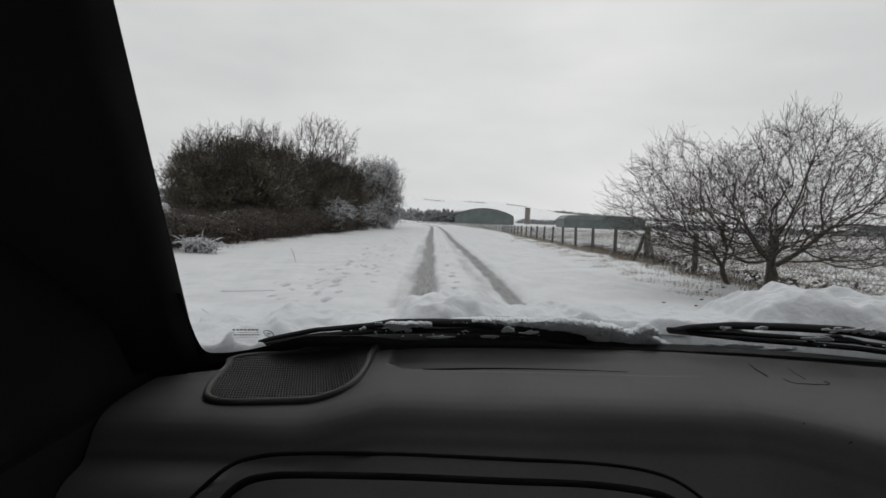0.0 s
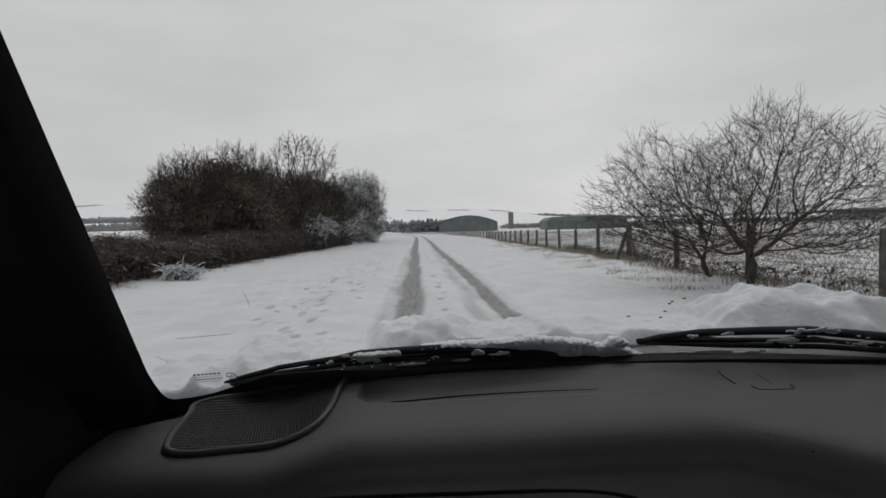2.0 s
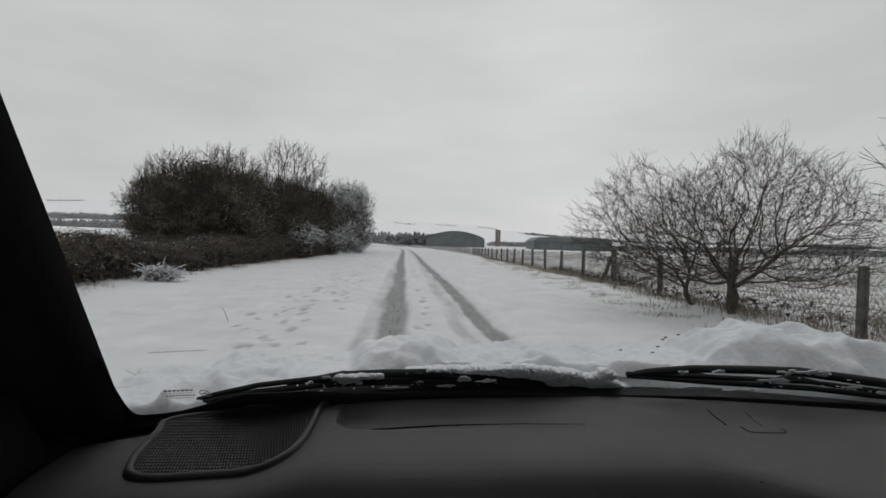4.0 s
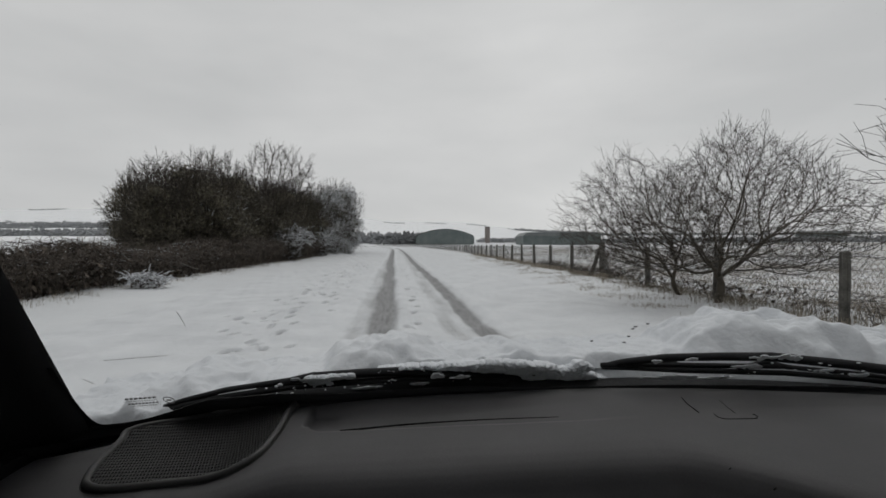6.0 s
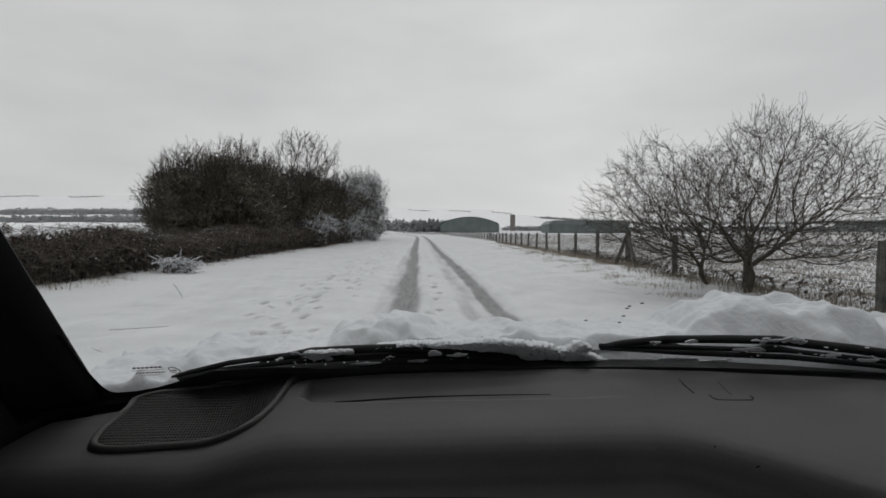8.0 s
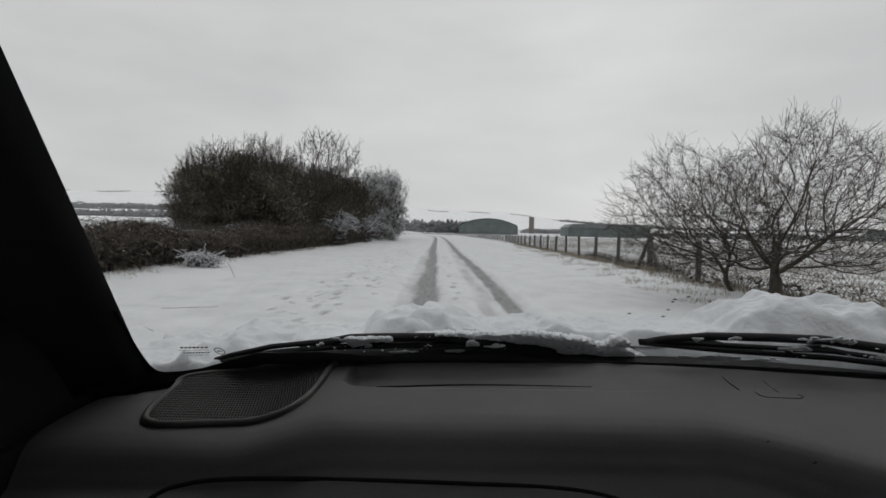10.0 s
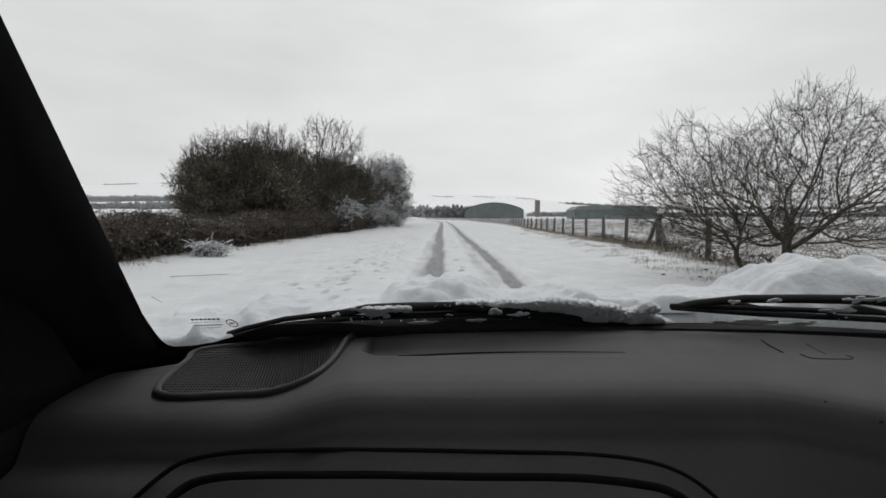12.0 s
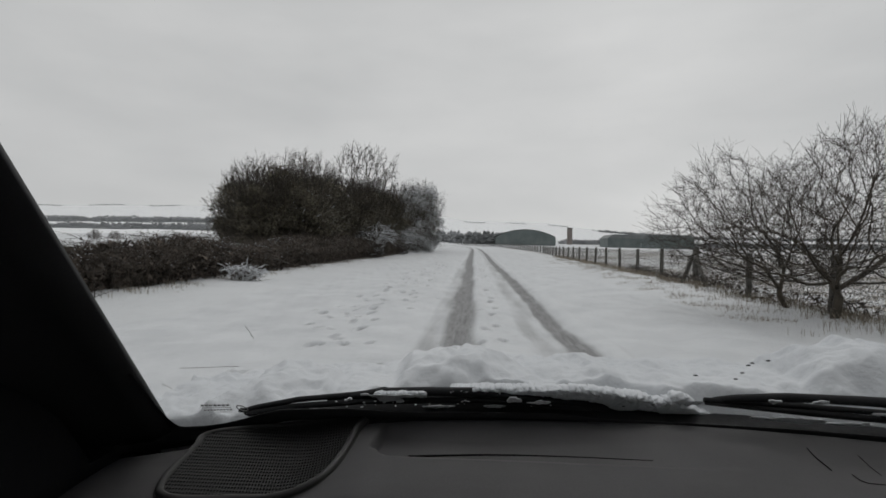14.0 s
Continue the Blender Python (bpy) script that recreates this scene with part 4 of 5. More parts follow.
outline = [(-0.385, 0.744), (-0.30, 0.768), (-0.186, 0.792), (-0.180, 0.752), (-0.180, 0.69), (-0.186, 0.638), (-0.203, 0.614), (-0.235, 0.603), (-0.29, 0.596), (-0.335, 0.592), (-0.360, 0.597), (-0.374, 0.615), (-0.3855, 0.66), (-0.3885, 0.71)]


def rounded(points, n=5, closed=True):
    """A smooth closed curve through points."""
    out, m = [], len(points)
    for i in range(m if closed else m - 1):
        p = [Vector(points[k % m] if closed else points[min(max(k, 0), m - 1)]) for k in (i - 1, i, i + 1, i + 2)]
        for j in range(n):
            t = j / n
            out.append(0.5 * ((2 * p[1]) + (p[2] - p[0]) * t + (2 * p[0] - 5 * p[1] + 4 * p[2] - p[3]) * t * t + (3 * p[1] - p[0] - 3 * p[2] + p[3]) * t ** 3))
    if not closed:
        out.append(Vector(points[-1]))
    return out


ring = rounded(outline)
cx, cy = sum(p.x for p in ring) / len(ring), sum(p.y for p in ring) / len(ring)


def within(px, py, loop, grow_=1.0):
    """Is a point inside a closed loop, swollen about its middle?"""
    inside_, m = False, len(loop)
    for k in range(m):
        ax, ay = cx + (loop[k].x - cx) * grow_, cy + (loop[k].y - cy) * grow_
        bx_, by_ = cx + (loop[(k + 1) % m].x - cx) * grow_, cy + (loop[(k + 1) % m].y - cy) * grow_
        if (ay > py) != (by_ > py) and px < (bx_ - ax) * (py - ay) / (by_ - ay) + ax:
            inside_ = not inside_
    return inside_


# the grille is a plate with rows of small round holes over a black well
V, F = [], []
PITCH = 0.0037
for row in range(-20, 21):
    for col in range(-36, 37):
        hx, hy = cx + (col + 0.5 * (row % 2)) * PITCH, cy + row * PITCH * 2.1
        if not within(hx, hy, ring, 1.01):
            continue
        k, holed = len(V), within(hx, hy, ring, 0.95)
        square = [(hx + a * PITCH / 2, hy + b * PITCH * 1.05) for a, b in ((1, 0), (1, 1), (0, 1), (-1, 1), (-1, 0), (-1, -1), (0, -1), (1, -1))]
        V += [(a, b, dash_top(a, b) + 0.005) for a, b in square]
        if not holed:
            F.append(tuple(range(k, k + 8)))
            continue
        for z_, r_ in ((0.0052, 0.00145), (0.0030, 0.00135)):
            V += [(hx + r_ * math.cos(w * math.tau / 8), hy + 2.0 * r_ * math.sin(w * math.tau / 8), dash_top(hx, hy + 2.0 * r_ * math.sin(w * math.tau / 8)) + z_) for w in range(8)]
        for ring_ in (0, 8):
            F += [(k + ring_ + w, k + ring_ + (w + 1) % 8, k + ring_ + 8 + (w + 1) % 8, k + ring_ + 8 + w) for w in range(8)]
part("speaker_grille", mesh("speaker_grille", V, F, GRILLE, False), dash, "perforated black speaker grille")
V = []
for s in (0.99, 0.6, 0.2, 0.02):
    V += [(cx + (p.x - cx) * s, cy + (p.y - cy) * s, dash_top(cx + (p.x - cx) * s, cy + (p.y - cy) * s) + 0.0022) for p in ring]
part("grille_well", mesh("grille_well", V, grid_faces(4, len(ring), True) + [tuple(3 * len(ring) + k for k in range(len(ring)))], MATT), dash)
V, F = [], []
loop = [Vector((p.x, p.y, dash_top(p.x, p.y) + 0.003)) for p in ring]
tube(V, F, loop + loop[:1], 0.005, 8, cap=False)
part("grille_rim", mesh("grille_rim", V, F, RIM), dash)
V, F = [], []
tube(V, F, [Vector((cx + (p.x - cx) * 1.045, cy + (p.y - cy) * 1.045, dash_top(cx + (p.x - cx) * 1.045, cy + (p.y - cy) * 1.045) - 0.0012)) for p in ring + ring[:1]], 0.0022, 6, cap=False)
part("grille_groove", mesh("grille_groove", V, F, RIM), dash)
V, F = [], []
tube(V, F, rounded([(-0.096, 0.672, 0.8505), (0.0, 0.684, 0.8515), (0.1, 0.690, 0.8512), (0.205, 0.692, 0.850)], 6, False), [0.0014 - 0.0010 * k / 18 for k in range(19)], 6)
part("demister_slot", mesh("demister_slot", V, F, SEAM), dash)
for r, pts in ((0.0007, [(0.4215, 0.7462), (0.4135, 0.7194), (0.4065, 0.6797)]), (0.0003, [(0.4718, 0.7278), (0.4624, 0.6969), (0.456, 0.6718)]),
               (0.0005, [(0.4231, 0.6711), (0.4193, 0.6533), (0.423, 0.6474), (0.445, 0.6448), (0.4666, 0.6436), (0.4734, 0.6494), (0.4772, 0.6641)])):
    V, F = [], []
    tube(V, F, [(a, b, on_dash(a, b) + 0.0006) for a, b in pts], r, 5)
    part("cut_mark", mesh("cut_mark", V, F, SEAM), dash)
for a, b in ((0.343, 0.522), (0.362, 0.482)):
    V, F = [], []
    top = on_dash(a, b)
    tube(V, F, [(a - 0.004, b, top), (a, b + 0.002, top + 0.0004), (a + 0.004, b - 0.001, top)], [0.0005, 0.0010, 0.0005], 5)
    part("scuff_mark", mesh("scuff_mark", V, F, SEAM), dash)


def front_y(z):
    """The dash front face; the parts on it lie on this."""
    return float(np.interp(z, PROFILE_Z[11:][::-1], PROFILE_Y[11:][::-1]))


seam_outer = rounded([(-0.3526, 0.7261), (-0.3405, 0.7539), (-0.3078, 0.7828), (-0.2798, 0.7915), (-0.2401, 0.7954), (-0.1706, 0.7967), (-0.1003, 0.7965), (-0.0037, 0.7952), (0.0956, 0.7934), (0.1531, 0.7896), (0.1895, 0.7824), (0.2157, 0.7688), (0.2369, 0.7474), (0.2533, 0.7214), (0.262, 0.70)], 5, False)
seam_inner = rounded([(-0.325, 0.705), (-0.3177, 0.7257), (-0.3075, 0.7516), (-0.288, 0.7708), (-0.2626, 0.7771), (-0.2233, 0.7789), (-0.1615, 0.7792), (-0.0992, 0.7791), (-0.0052, 0.7778), (0.0915, 0.777), (0.1539, 0.7728), (0.1833, 0.7669), (0.2029, 0.754), (0.2139, 0.7376), (0.2211, 0.7218), (0.227, 0.70)], 5, False)
V, F = [], []
tube(V, F, [(p.x, front_y(p.y) + 0.0008, p.y - 0.0008) for p in seam_outer], 0.0026, 8)
part("trim_seam", mesh("trim_seam", V, F, SEAM), dash)
V, F = [], []
tube(V, F, [(p.x, front_y(p.y) + 0.001, p.y - 0.001) for p in seam_inner], 0.0048, 8)
part("lid_gap", mesh("lid_gap", V, F, SEAM), dash)
lid_mid = (-0.05, 0.70)
lid = [(lid_mid[0] + (p.x - lid_mid[0]) * 0.975, front_y(p.y - 0.0032) + 0.004, p.y - 0.0072) for p in seam_inner] + [(0.226, front_y(0.668) + 0.004, 0.664), (-0.325, front_y(0.668) + 0.004, 0.664)]
part("glovebox_lid", slab(lid, 0.011, (0, -0.707, 0.707), "glovebox_lid", DASH, 0.0025), dash)
part("latch_recess", slab([(x, front_y(z) - 0.0038, z + 0.0038) for x, z in rounded([(-0.0919, 0.74), (-0.0885, 0.7439), (-0.0815, 0.7454), (-0.0440, 0.7450), (-0.0064, 0.7446), (0.0012, 0.7429), (0.0044, 0.739), (0.0052, 0.7157), (-0.0446, 0.716), (-0.0946, 0.7168)], 3)], 0.0012, (0, -0.707, 0.707), "latch_recess", SEAM), dash)
part("latch", slab([(x, front_y(z) - 0.0055, z + 0.0055) for x, z in ((-0.082, 0.7243), (-0.007, 0.7235), (-0.006, 0.705), (-0.083, 0.705))], 0.006, (0, -0.707, 0.707), "latch", DASH, 0.002), dash)


def glass_y(x, z):
    return 0.825 - 0.20 * (x - 0.2) ** 2 - (z - 0.855) * 1.34


def windscreen():
    rows, cols = 16, 24
    V = []
    for off in (0.0, 0.005):
        for i in range(rows):
            z = 0.815 + (1.39 - 0.815) * i / (rows - 1)
            a = pillar_x(z) - 0.02
            b = 0.57 - a
            for j in range(cols):
                x = a + (b - a) * j / (cols - 1)
                V.append((x, glass_y(x, z) + off, z + off))
    f1 = grid_faces(rows, cols)
    n = rows * cols
    F = [tuple(reversed(f)) for f in f1] + [tuple(n + k for k in f) for f in f1]
    rim = [j for j in range(cols)] + [i * cols + cols - 1 for i in range(1, rows)] + [(rows - 1) * cols + j for j in reversed(range(cols - 1))] + [i * cols for i in reversed(range(1, rows - 1))]
    for a, b in zip(rim, rim[1:] + rim[:1]):
        k = len(V)
        V += [V[a], V[b], V[n + b], V[n + a]]
        F.append((k, k + 1, k + 2, k + 3))
    return mesh("windscreen", V, F, GLASS)


screen = part("windscreen", windscreen(), car, "clear windscreen with wiped glass")
screen.visible_shadow = False
low = lambda x: 0.024 * float(smooth01((-0.30 - x) / 0.11)) + 0.011 * float(smooth01((x - 0.10) / 0.08)) - 0.012 * float(smooth01((x + 0.335) / 0.05) * smooth01((-0.12 - x) / 0.08))
V, F = [], []
for z, off in ((0.838, -0.010), (0.864, -0.006)):
    V += [(x, glass_y(x, z - low(x)) + off, z - low(x)) for x in np.linspace(-0.47, 1.03, 50)]
for z, off in ((0.864, -0.003), (0.838, -0.006)):
    V += [(x, glass_y(x, z - low(x)) + off, z - low(x)) for x in np.linspace(-0.47, 1.03, 50)]
part("black_border", mesh("black_border", V, grid_faces(4, 50), MATT), screen, "black printed border of the glass")
inner = rounded([(-0.404, 0.96), (-0.417, 0.925), (-0.432, 0.880), (-0.438, 0.852), (-0.433, 0.842), (-0.413, 0.838), (-0.35, 0.838)], 5, False)
outer = rounded([(-0.44, 0.96), (-0.45, 0.925), (-0.458, 0.880), (-0.462, 0.842), (-0.45, 0.820), (-0.398, 0.810), (-0.35, 0.810)], 5, False)
V = [(p.x, glass_y(p.x, p.y) - 0.006, p.y) for p in inner + outer]
part("border_corner", mesh("border_corner", V, grid_faces(2, len(inner)), MATT), screen)
V, F = [], []
tube(V, F, [(-0.333 + 0.0068 * math.cos(a), glass_y(-0.333, 0.882 + 0.007 * math.sin(a)) - 0.004, 0.882 + 0.007 * math.sin(a)) for a in np.linspace(0, math.tau, 17)], 0.0007, 4)
tube(V, F, [(-0.336, glass_y(-0.336, 0.882) - 0.004, 0.8825), (-0.330, glass_y(-0.33, 0.882) - 0.004, 0.8815)], 0.0010, 4)
for z, a, b, r, step in ((0.892, -0.378, -0.343, 0.0013, 0.0052), (0.8865, -0.383, -0.346, 0.0004, 0.0026), (0.881, -0.381, -0.348, 0.0009, 0.0040), (0.8755, -0.379, -0.352, 0.0004, 0.0026)):
    x = a
    while x < b:
        tube(V, F, [(x, glass_y(x, z) - 0.004, z + 0.02 * (x - a) * -1), (x + step * 0.7, glass_y(x, z) - 0.004, z + 0.02 * (x - a) * -1)], r, 4)
        x += step
part("maker_mark", mesh("maker_mark", V, F, PRINT), screen, "small grey maker's mark in the glass corner")
V, F = [], []
for pts in ([(-0.3664, 0.9582), (-0.3341, 0.9589), (-0.3006, 0.9598)], [(-0.2566, 1.0233), (-0.2566, 1.0162), (-0.2586, 1.004)], [(-0.4072, 0.9291), (-0.4028, 0.9192)]):
    tube(V, F, [(a, glass_y(a, z) + 0.014, z) for a, z in pts], 0.00028, 4)
part("scratch", mesh("scratch", V, F, PRINT), screen, "thin dirt streaks on the glass")
for x, z in ((0.26, 0.947), (0.322, 0.978), (0.308, 0.973), (0.307, 0.969), (0.31, 0.955), (0.311, 0.943), (0.204, 0.871), (0.243, 0.878)):
    bm = bmesh.new()
    bmesh.ops.create_uvsphere(bm, u_segments=10, v_segments=6, radius=0.0019)
    for v in bm.verts:
        v.co = Vector((v.co.x * 1.6, v.co.y * 0.5, v.co.z * 0.5)) + Vector((x, glass_y(x, z) + 0.006, z + 0.005))
    me = bpy.data.meshes.new("water_drop")
    bm.to_mesh(me)
    bm.free()
    me.materials.append(RUBBER)
    part("water_drop", me, screen)

# pillar, doors, roof and back close the cabin
def swept(path, section, name, mat):
    V = []
    for p in path:
        V += [tuple(Vector(p) + Vector(s)) for s in section]
    return mesh(name, V, grid_faces(len(path), len(section), True) + [tuple(reversed(range(len(section)))), tuple((len(path) - 1) * len(section) + k for k in range(len(section)))], mat)


def pillar(side):
    f = lambda x: x if side < 0 else 0.57 - x
    path = []
    for z in (0.80, 0.855, 0.95, 1.05, 1.15, 1.25, 1.40):
        x = pillar_x(z)
        path.append((f(x), 0.683 - 1.164 * (z - 0.90), z))
    s = -side
    sec = [(0, -0.002, 0), (-0.018 * s, -0.030, 0.002), (-0.034 * s, -0.034, 0), (-0.044 * s, -0.055, 0.002), (-0.10 * s, -0.085, 0), (-0.112 * s, -0.10, 0.003), (-0.21 * s, -0.12, 0), (-0.21 * s, 0.02, 0), (-0.03 * s, 0.03, 0.01)]
    if side < 0:
        sec = sec[::-1]
    return swept(path, sec, "windscreen_pillar", TRIM)


part("windscreen_pillar", pillar(-1), car, "matt black windscreen pillar trim")
part("windscreen_pillar", pillar(1), car)
# Unseen roof lining, rear trim and floor act as pale reflectors for the dash.
for lo, hi, name, mat in (((-0.56, -1.7, 0.25), (-0.478, 0.86, 0.83), "door_panel", DOOR_CARD), ((1.04, -1.7, 0.25), (1.12, 0.86, 0.83), "door_panel", DOOR_CARD),
                          ((-0.40, -1.7, 1.38), (0.96, 0.14, 1.41), "roof_lining", LINING), ((-0.41, -1.74, 1.413), (0.97, 0.13, 1.44), "roof", PAINT), ((-0.50, -1.70, 0.28), (1.06, -1.66, 0.95), "rear_trim", LINING), ((-0.56, -1.78, 0.25), (1.12, -1.702, 0.95), "tailgate", PAINT),
                          ((-0.60, -1.72, 0.28), (-0.563, 0.90, 0.82), "door_skin", PAINT), ((1.123, -1.72, 0.28), (1.16, 0.90, 0.82), "door_skin", PAINT),
                          ((-0.478, -1.7, 0.22), (1.04, 0.86, 0.28), "floor_pan", LINING), ((-0.478, 0.865, 0.25), (1.04, 0.90, 0.79), "bulkhead", TRIM)):
    part(name, box(name, lo, hi, mat, 0.015), car)
# Solid panel added out of view; keeps left window light off the dash.
part("door_frame_blocker", slab([(-0.56, 0.245, 0.84), (-0.56, -0.12, 0.84), (-0.50, -0.12, 1.36), (-0.50, 0.10, 1.36)], 0.05, (1, 0, 0), "door_frame_blocker", DOOR_CARD, 0.01), car)
for x in (-0.56, 1.042):
    part("quarter_panel", slab([(x, 0.66, 0.826), (x, 0.25, 0.826), (x, 0.25, 1.22), (x, 0.40, 1.12), (x, 0.60, 0.92)], 0.078, (1, 0, 0), "quarter_panel", DOOR_CARD, 0.01), car)
for x in (-0.52, 1.08):
    V, F = [], []
    s = 1 if x < 0.28 else -1
    for y in (-0.55, -1.74):
        tube(V, F, [(x, y, 0.82), (x + 0.13 * s, y, 1.40)], 0.045, 6)
    part("window_pillar", mesh("window_pillar", V, F, TRIM), car)


def bonnet_z(x, y):
    return 0.866 - 0.066 * (np.maximum(y - 0.88, 0) / 0.52) ** 1.4 - 0.05 * ((x - 0.28) / 0.75) ** 2


bx, by = np.linspace(-0.5, 1.06, 40), np.linspace(0.875, 1.66, 24)
BX, BY = np.meshgrid(bx, by)
BZ = bonnet_z(BX, BY) - 0.16 * smooth01((BY - 1.55) / 0.11) ** 2
part("bonnet", sheet("bonnet", BX, BY, BZ, PAINT), car, "dark painted bonnet, bare along its front lip")
part("nose", box("nose", (-0.5, 0.91, 0.28), (1.06, 1.63, 0.52), PAINT, 0.05), car)
for s, x in ((-1, -0.5), (1, 1.06)):
    V = [(x, y, bonnet_z(x, y) - 0.004 - 0.16 * float(smooth01((y - 1.55) / 0.11)) ** 2) for y in by] + [(x, y, 0.30) for y in by]
    part("wing", mesh("wing", V, grid_faces(2, len(by)), PAINT), car)
for x in (-0.45, 1.01):
    for y in (1.25, -1.15):
        V, F = [], []
        prof = [(0.10, -0.09), (0.27, -0.09), (0.30, -0.07), (0.305, 0.0), (0.30, 0.07), (0.27, 0.09), (0.10, 0.09)]
        for k in range(24):
            a = math.tau * k / 24
            V += [(x + w, y + r * math.cos(a), 0.315 + r * math.sin(a)) for r, w in prof]
        F = grid_faces(24, 7) + [(23 * 7 + j, 23 * 7 + j + 1, j + 1, j) for j in range(6)]
        F += [tuple(k * 7 for k in range(24)), tuple(k * 7 + 6 for k in reversed(range(24)))]
        part("wheel", mesh("wheel", V, F, TYRE), car)


# wipers
def wiper(blade, arm, cowl):
    w = part("wiper", None, car, "black wiper with snow stuck to it")
    V, F = [], []
    tube(V, F, [(x, glass_y(x, z) + 0.012, z + 0.009) for x, z in blade], [0.002] + [0.005] * (len(blade) - 1), 6)
    part("blade", mesh("blade", V, F, MATT), w)
    V, F = [], []
    tube(V, F, [(x, glass_y(x, z) + 0.022, z + 0.011) for x, z in arm], [0.0055 + 0.0035 * k / (len(arm) - 1) for k in range(len(arm))], 8)
    part("arm", mesh("arm", V, F, MATT), w)
    V, F = [], []
    spine = [(x, glass_y(x, z) + 0.015, z + 0.013 + 0.006 * math.sin(math.pi * k / (len(blade) - 1))) for k, (x, z) in enumerate(blade)]
    tube(V, F, spine, 0.0045, 6)
    part("spine", mesh("spine", V, F, MATT), w)
    V, F = [], []
    for x, z in cowl:
        tube(V, F, [(x - 0.05, glass_y(x, z) + 0.02, z + 0.009), (x, glass_y(x, z) + 0.026, z + 0.018), (x + 0.05, glass_y(x, z) + 0.02, z + 0.009)], [0.003, 0.005, 0.003], 6)
    part("bracket", mesh("bracket", V, F, MATT), w)


wiper([(-0.372, 0.835), (-0.345, 0.841), (-0.28, 0.855), (-0.18, 0.866), (0.0, 0.869), (0.10, 0.860), (0.165, 0.850)], [(-0.235, 0.860), (-0.183, 0.873), (-0.152, 0.880), (-0.089, 0.881), (-0.007, 0.880), (0.081, 0.870), (0.150, 0.857), (0.19, 0.850)], [(-0.15, 0.872), (0.06, 0.866)])
wiper([(0.318, 0.877), (0.456, 0.869), (0.63, 0.863), (0.764, 0.851), (0.90, 0.835)], [(0.335, 0.877), (0.355, 0.884), (0.418, 0.894), (0.508, 0.896), (0.586, 0.896), (0.72, 0.880), (0.85, 0.860), (0.94, 0.845)], [(0.42, 0.876), (0.60, 0.872)])

# black cowl between screen and bonnet
COWL_X = [-0.5, -0.387, -0.293, -0.195, -0.086, 0.023, 0.179, 0.264, 0.4, 0.6, 0.8, 1.06]
COWL_Z = [0.810, 0.820, 0.848, 0.868, 0.880, 0.880, 0.858, 0.850, 0.852, 0.852, 0.848, 0.835]
V = []
for y0, f, z0 in ((0.008, 0.0, 0.838), (0.018, 0.45, 0.0), (0.034, 0.85, 0.0), (0.046, 1.0, 0.0), (0.056, 0.85, 0.0), (0.066, 0.3, 0.0)):
    V += [(x, base_line(x) + y0, 0.838 + (float(np.interp(x, COWL_X, COWL_Z)) - 0.838) * f) for x in np.linspace(-0.5, 1.06, 60)]
part("cowl", mesh("cowl", V, grid_faces(6, 60), MATT), car)

# snow heaped on the bonnet against the wipers
TOP_X = [-0.55, -0.46, -0.423, -0.407, -0.353, -0.278, -0.246, -0.203, -0.159, -0.132, -0.083, -0.006, 0.039, 0.072, 0.117, 0.161, 0.201, 0.252, 0.309, 0.40, 0.516, 0.562, 0.643, 0.691, 0.762, 0.822, 0.895, 0.977, 1.06]
TOP_Z = [0.846, 0.847, 0.847, 0.868, 0.879, 0.873, 0.855, 0.869, 0.874, 0.900, 0.912, 0.915, 0.901, 0.889, 0.880, 0.891, 0.903, 0.885, 0.883, 0.889, 0.894, 0.928, 0.956, 0.942, 0.950, 0.926, 0.908, 0.900, 0.905]
sx, sy = np.linspace(-0.56, 1.13, 410), np.linspace(0.74, 1.50, 217)
SX, SY = np.meshgrid(sx, sy)
BASE = bonnet_z(SX, SY)
WX, WY = SX + 0.016 * wavy(SX, SY, 81, 0.17) + 0.006 * wavy(SX, SY, 83, 0.055), SY + 0.018 * wavy(SX, SY, 82, 0.19) + 0.007 * wavy(SX, SY, 86, 0.06)
rear = 0.825 - 0.30 * (SX - 0.2) ** 2 + 0.060 + 0.006 * wavy(SX, SX * 0, 70, 0.2)
corner = smooth01((-0.385 - SX) / 0.04)
rear = rear + corner * (0.825 - 0.20 * (SX - 0.2) ** 2 + 0.040 - rear)
front = 1.25 + 0.07 * wavy(SX, SX * 0, 73, 0.45) + 0.02 * wavy(SX, SY, 76, 0.09)
crest = np.interp(WX, TOP_X, TOP_Z) - 0.006
rise = np.clip((WY + corner * (SY - WY) - rear) / (0.055 - 0.040 * corner), 0, 1) ** 0.55
fall = 1 - smooth01((WY - 1.015 - 0.03 * wavy(SX, SX * 0, 74, 0.3)) / 0.13)
sheet_top = BASE + 0.022 + 0.010 * wavy(SX, SY, 77, 0.12)
SZ = np.maximum(BASE + (crest - BASE) * rise * fall, sheet_top * (rise > 0.3) + (BASE - 0.02) * (rise <= 0.3))
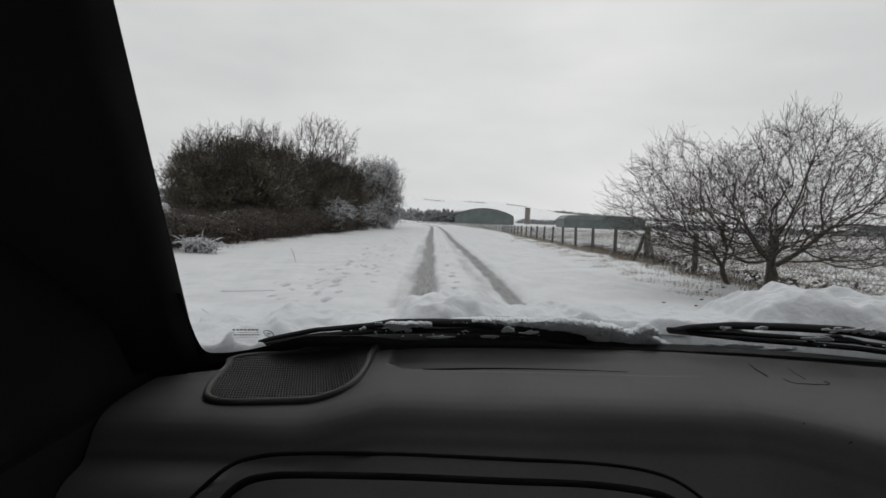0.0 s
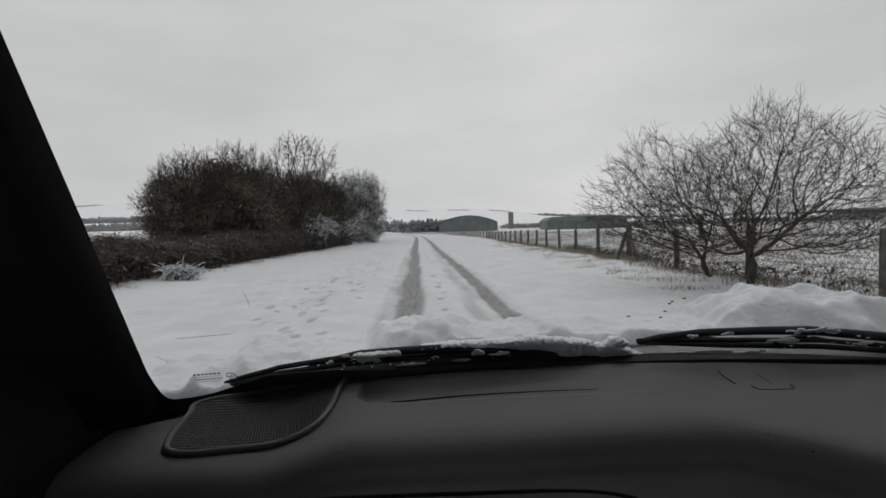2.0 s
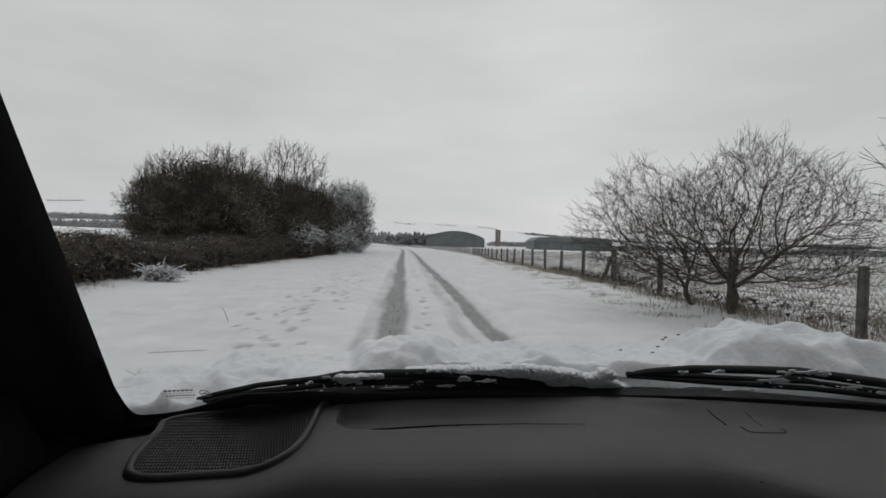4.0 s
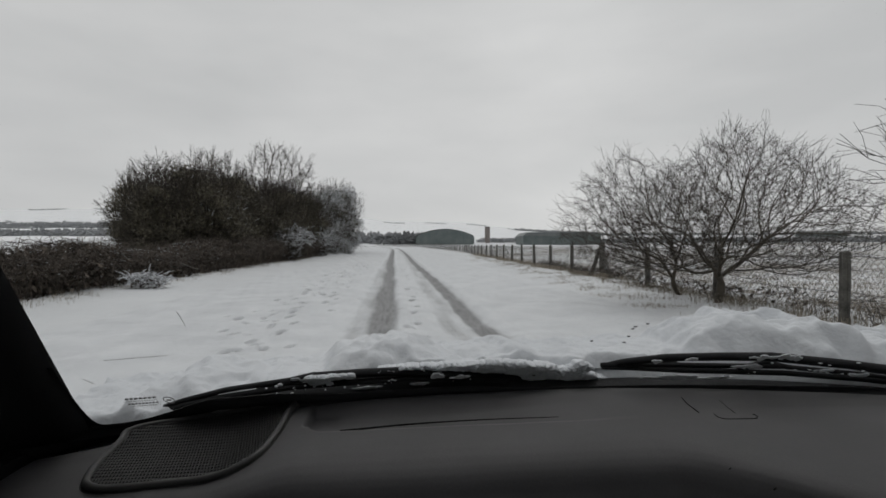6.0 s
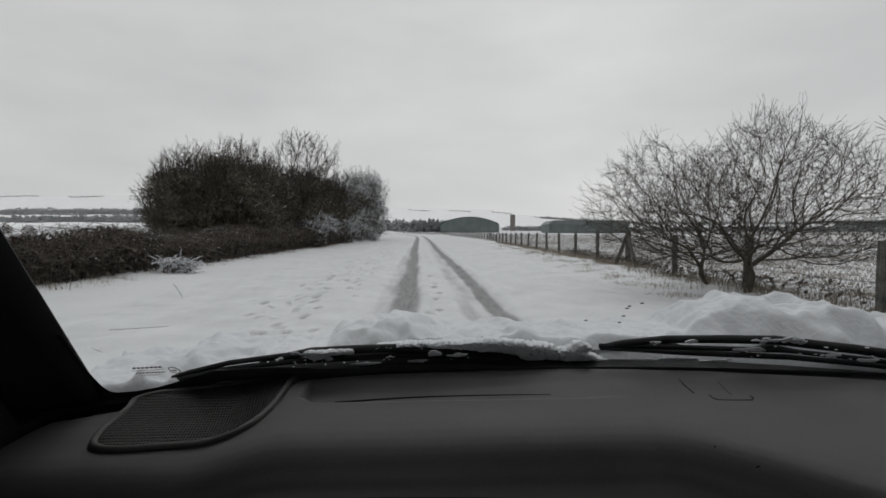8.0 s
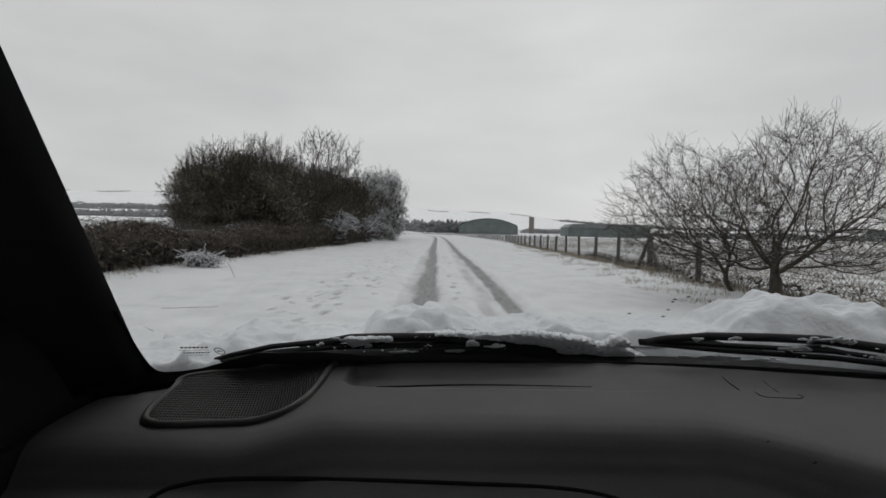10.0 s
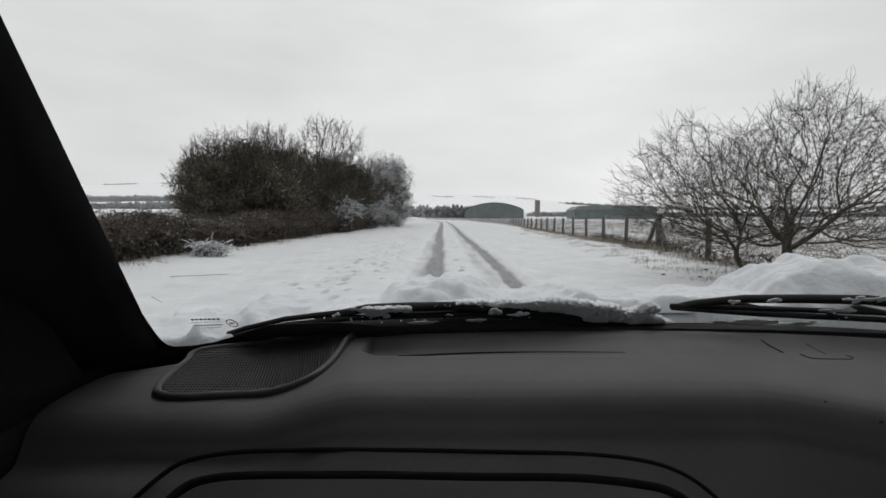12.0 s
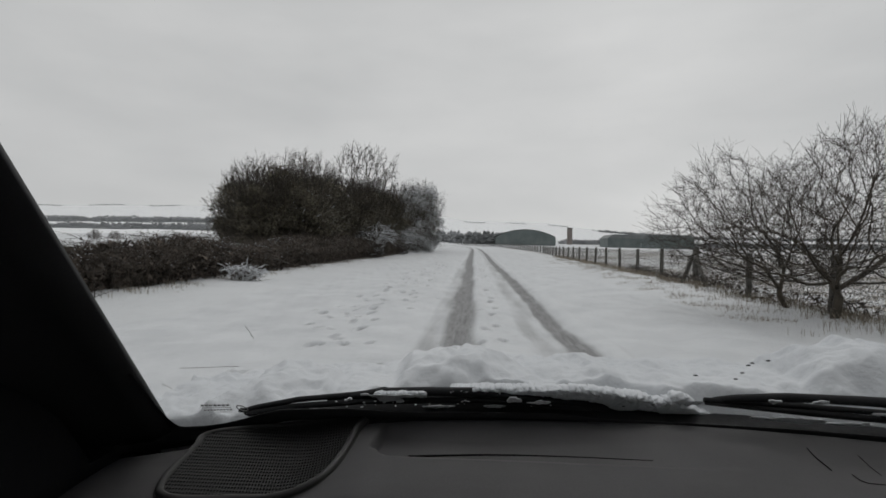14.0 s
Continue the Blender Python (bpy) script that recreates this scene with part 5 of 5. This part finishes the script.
for x, y, rx_, ry_, top in ((-0.06, 1.10, 0.09, 0.07, 0.896), (0.06, 1.16, 0.07, 0.06, 0.872), (0.18, 1.13, 0.07, 0.06, 0.886), (0.32, 1.10, 0.08, 0.06, 0.874), (0.50, 1.12, 0.08, 0.07, 0.886),
                            (0.66, 1.08, 0.10, 0.08, 0.925), (0.80, 1.10, 0.11, 0.08, 0.918), (0.94, 1.08, 0.10, 0.08, 0.893), (-0.24, 1.08, 0.07, 0.06, 0.852), (-0.36, 1.04, 0.07, 0.06, 0.850)):
    d2 = ((WX - x) / rx_) ** 2 + ((WY - y) / ry_) ** 2
    SZ = np.maximum(SZ, BASE - 0.01 + np.maximum(top - BASE, 0) * np.clip(1 - d2 + 0.12 * wavy(SX, SY, 88, 0.10), 0, 1) ** 0.45)
billow = 0.6 * (1 - 1.6 * np.abs(wavy(WX, WY, 87, 0.16))) + 0.4 * (1 - 1.6 * np.abs(wavy(WX, WY, 90, 0.085)))
SZ = SZ + 0.020 * (billow - 0.35) * smooth01((SZ - BASE) / 0.06)
SZ = SZ + (0.0028 * wavy(SX, SY, 84, 0.026) + 0.003 * wavy(SX, SY, 89, 0.04)) * (rise > 0.2)
SZ = np.where(SY >= front, BASE - 0.02, SZ)
SZ = np.where(SY <= rear, BASE - 0.06, SZ)
for _ in range(2):
    SZ[1:-1, 1:-1] = (SZ[1:-1, 1:-1] * 2 + SZ[:-2, 1:-1] + SZ[2:, 1:-1] + SZ[1:-1, :-2] + SZ[1:-1, 2:]) / 6
thing("bonnet_snow", "lumpy white snow heaped on the car bonnet", "snow", data=sheet("bonnet_snow", SX, SY, SZ, SNOW))


def clod(name, places, label, off=0.034, deep=0.016, up=0.02):
    """Small clods of snow, each a dented ball squashed on to what it lies on."""
    rng = random.Random(len(places))
    bm = bmesh.new()
    for x, z, w, h in places:
        made = bmesh.ops.create_icosphere(bm, subdivisions=3 if w > 0.009 else 2, radius=1.0)["verts"]
        for v in made:
            k = 1 + 0.35 * noise.noise(v.co * 2.2 + Vector((x * 40, z * 10, 0))) + 0.22 * noise.noise(v.co * 5 + Vector((x * 90, 0, 0))) + 0.12 * noise.noise(v.co * 12 + Vector((x * 70, 0, 0)))
            v.co = Vector((x + v.co.x * w * k, glass_y(x + v.co.x * w, z + v.co.z * h) + off + v.co.y * deep * k, z + up + v.co.z * h * k))
    me = bpy.data.meshes.new(name)
    bm.to_mesh(me)
    bm.free()
    me.materials.append(SNOW)
    me.polygons.foreach_set("use_smooth", [True] * len(me.polygons))
    thing(name, label, "snow", kind="stuff", data=me)


# snow smeared between the blades and the glass
SMEARS = [(-0.1332, 0.8874, 0.0308, 0.0105), (-0.0656, 0.8619, 0.0292, 0.0045), (0.0424, 0.8817, 0.0149, 0.0065), (0.086, 0.8762, 0.0192, 0.0044), (0.0114, 0.8646, 0.019, 0.004), (-0.1959, 0.8842, 0.0047, 0.004), (0.5533, 0.911, 0.0153, 0.006), (0.5817, 0.9129, 0.0133, 0.008),
          (0.6075, 0.9109, 0.0082, 0.006), (0.4501, 0.9071, 0.009, 0.005), (0.3945, 0.903, 0.0074, 0.004), (0.5522, 0.8903, 0.0263, 0.006), (0.6797, 0.8814, 0.0147, 0.005), (0.7425, 0.8727, 0.0188, 0.0042), (0.455, 0.8605, 0.05, 0.007), (0.53, 0.860, 0.03, 0.005)]
clod("blade_snow", [(-0.155 + 0.0042 * k, 0.8895 + 0.0012 * math.sin(k * 1.7), 0.0075, 0.0062) for k in range(16)], "ragged clump of snow stuck to the wiper blade", 0.030, 0.010, 0.0)
flecks = random.Random(19)
SMEARS = [(x + flecks.gauss(0, 0.45) * w, z + flecks.gauss(0, 0.35) * h, w * flecks.uniform(0.12, 0.5), h * flecks.uniform(0.25, 0.7)) for x, z, w, h in SMEARS for _ in range(11)]
SMEARS += [(flecks.uniform(-0.25, 0.16), flecks.uniform(0.862, 0.880), flecks.uniform(0.0008, 0.0026), flecks.uniform(0.0005, 0.0011)) for _ in range(24)]
SMEARS += [(flecks.uniform(0.38, 0.75), flecks.uniform(0.872, 0.905), flecks.uniform(0.0008, 0.0026), flecks.uniform(0.0005, 0.0011)) for _ in range(16)]
clod("smeared_snow", SMEARS, "small smears of snow on the wiper blades", 0.017, 0.0028, 0.0)
# loose snow lying between the wipers: its upper and lower edge along the screen
LIE_X = [-0.05, -0.0072, 0.0483, 0.1049, 0.1524, 0.213, 0.267, 0.3269, 0.3723]
LIE_TOP = [0.8905, 0.8961, 0.8955, 0.8954, 0.8962, 0.8883, 0.8765, 0.8565, 0.8395]
LIE_LOW = [0.8865, 0.8833, 0.8781, 0.8749, 0.871, 0.8426, 0.8376, 0.8365, 0.8361]
LUMPS = []
for _ in range(380):
    x = flecks.uniform(LIE_X[0], LIE_X[-1])
    a, b = float(np.interp(x, LIE_X, LIE_LOW)), float(np.interp(x, LIE_X, LIE_TOP))
    size = min(0.012, 0.45 * (b - a)) * flecks.uniform(0.5, 1.0)
    LUMPS.append((x, a + (b - a - size) * flecks.random() ** 0.8 + size * 0.3, size * flecks.uniform(1.0, 1.9), size))
clod("wiper_snow", LUMPS + [(0.292, 0.878, 0.013, 0.012), (0.305, 0.874, 0.010, 0.010), (0.285, 0.870, 0.012, 0.009)], "clumps of snow caught on the wipers", 0.050, 0.022, 0.004)
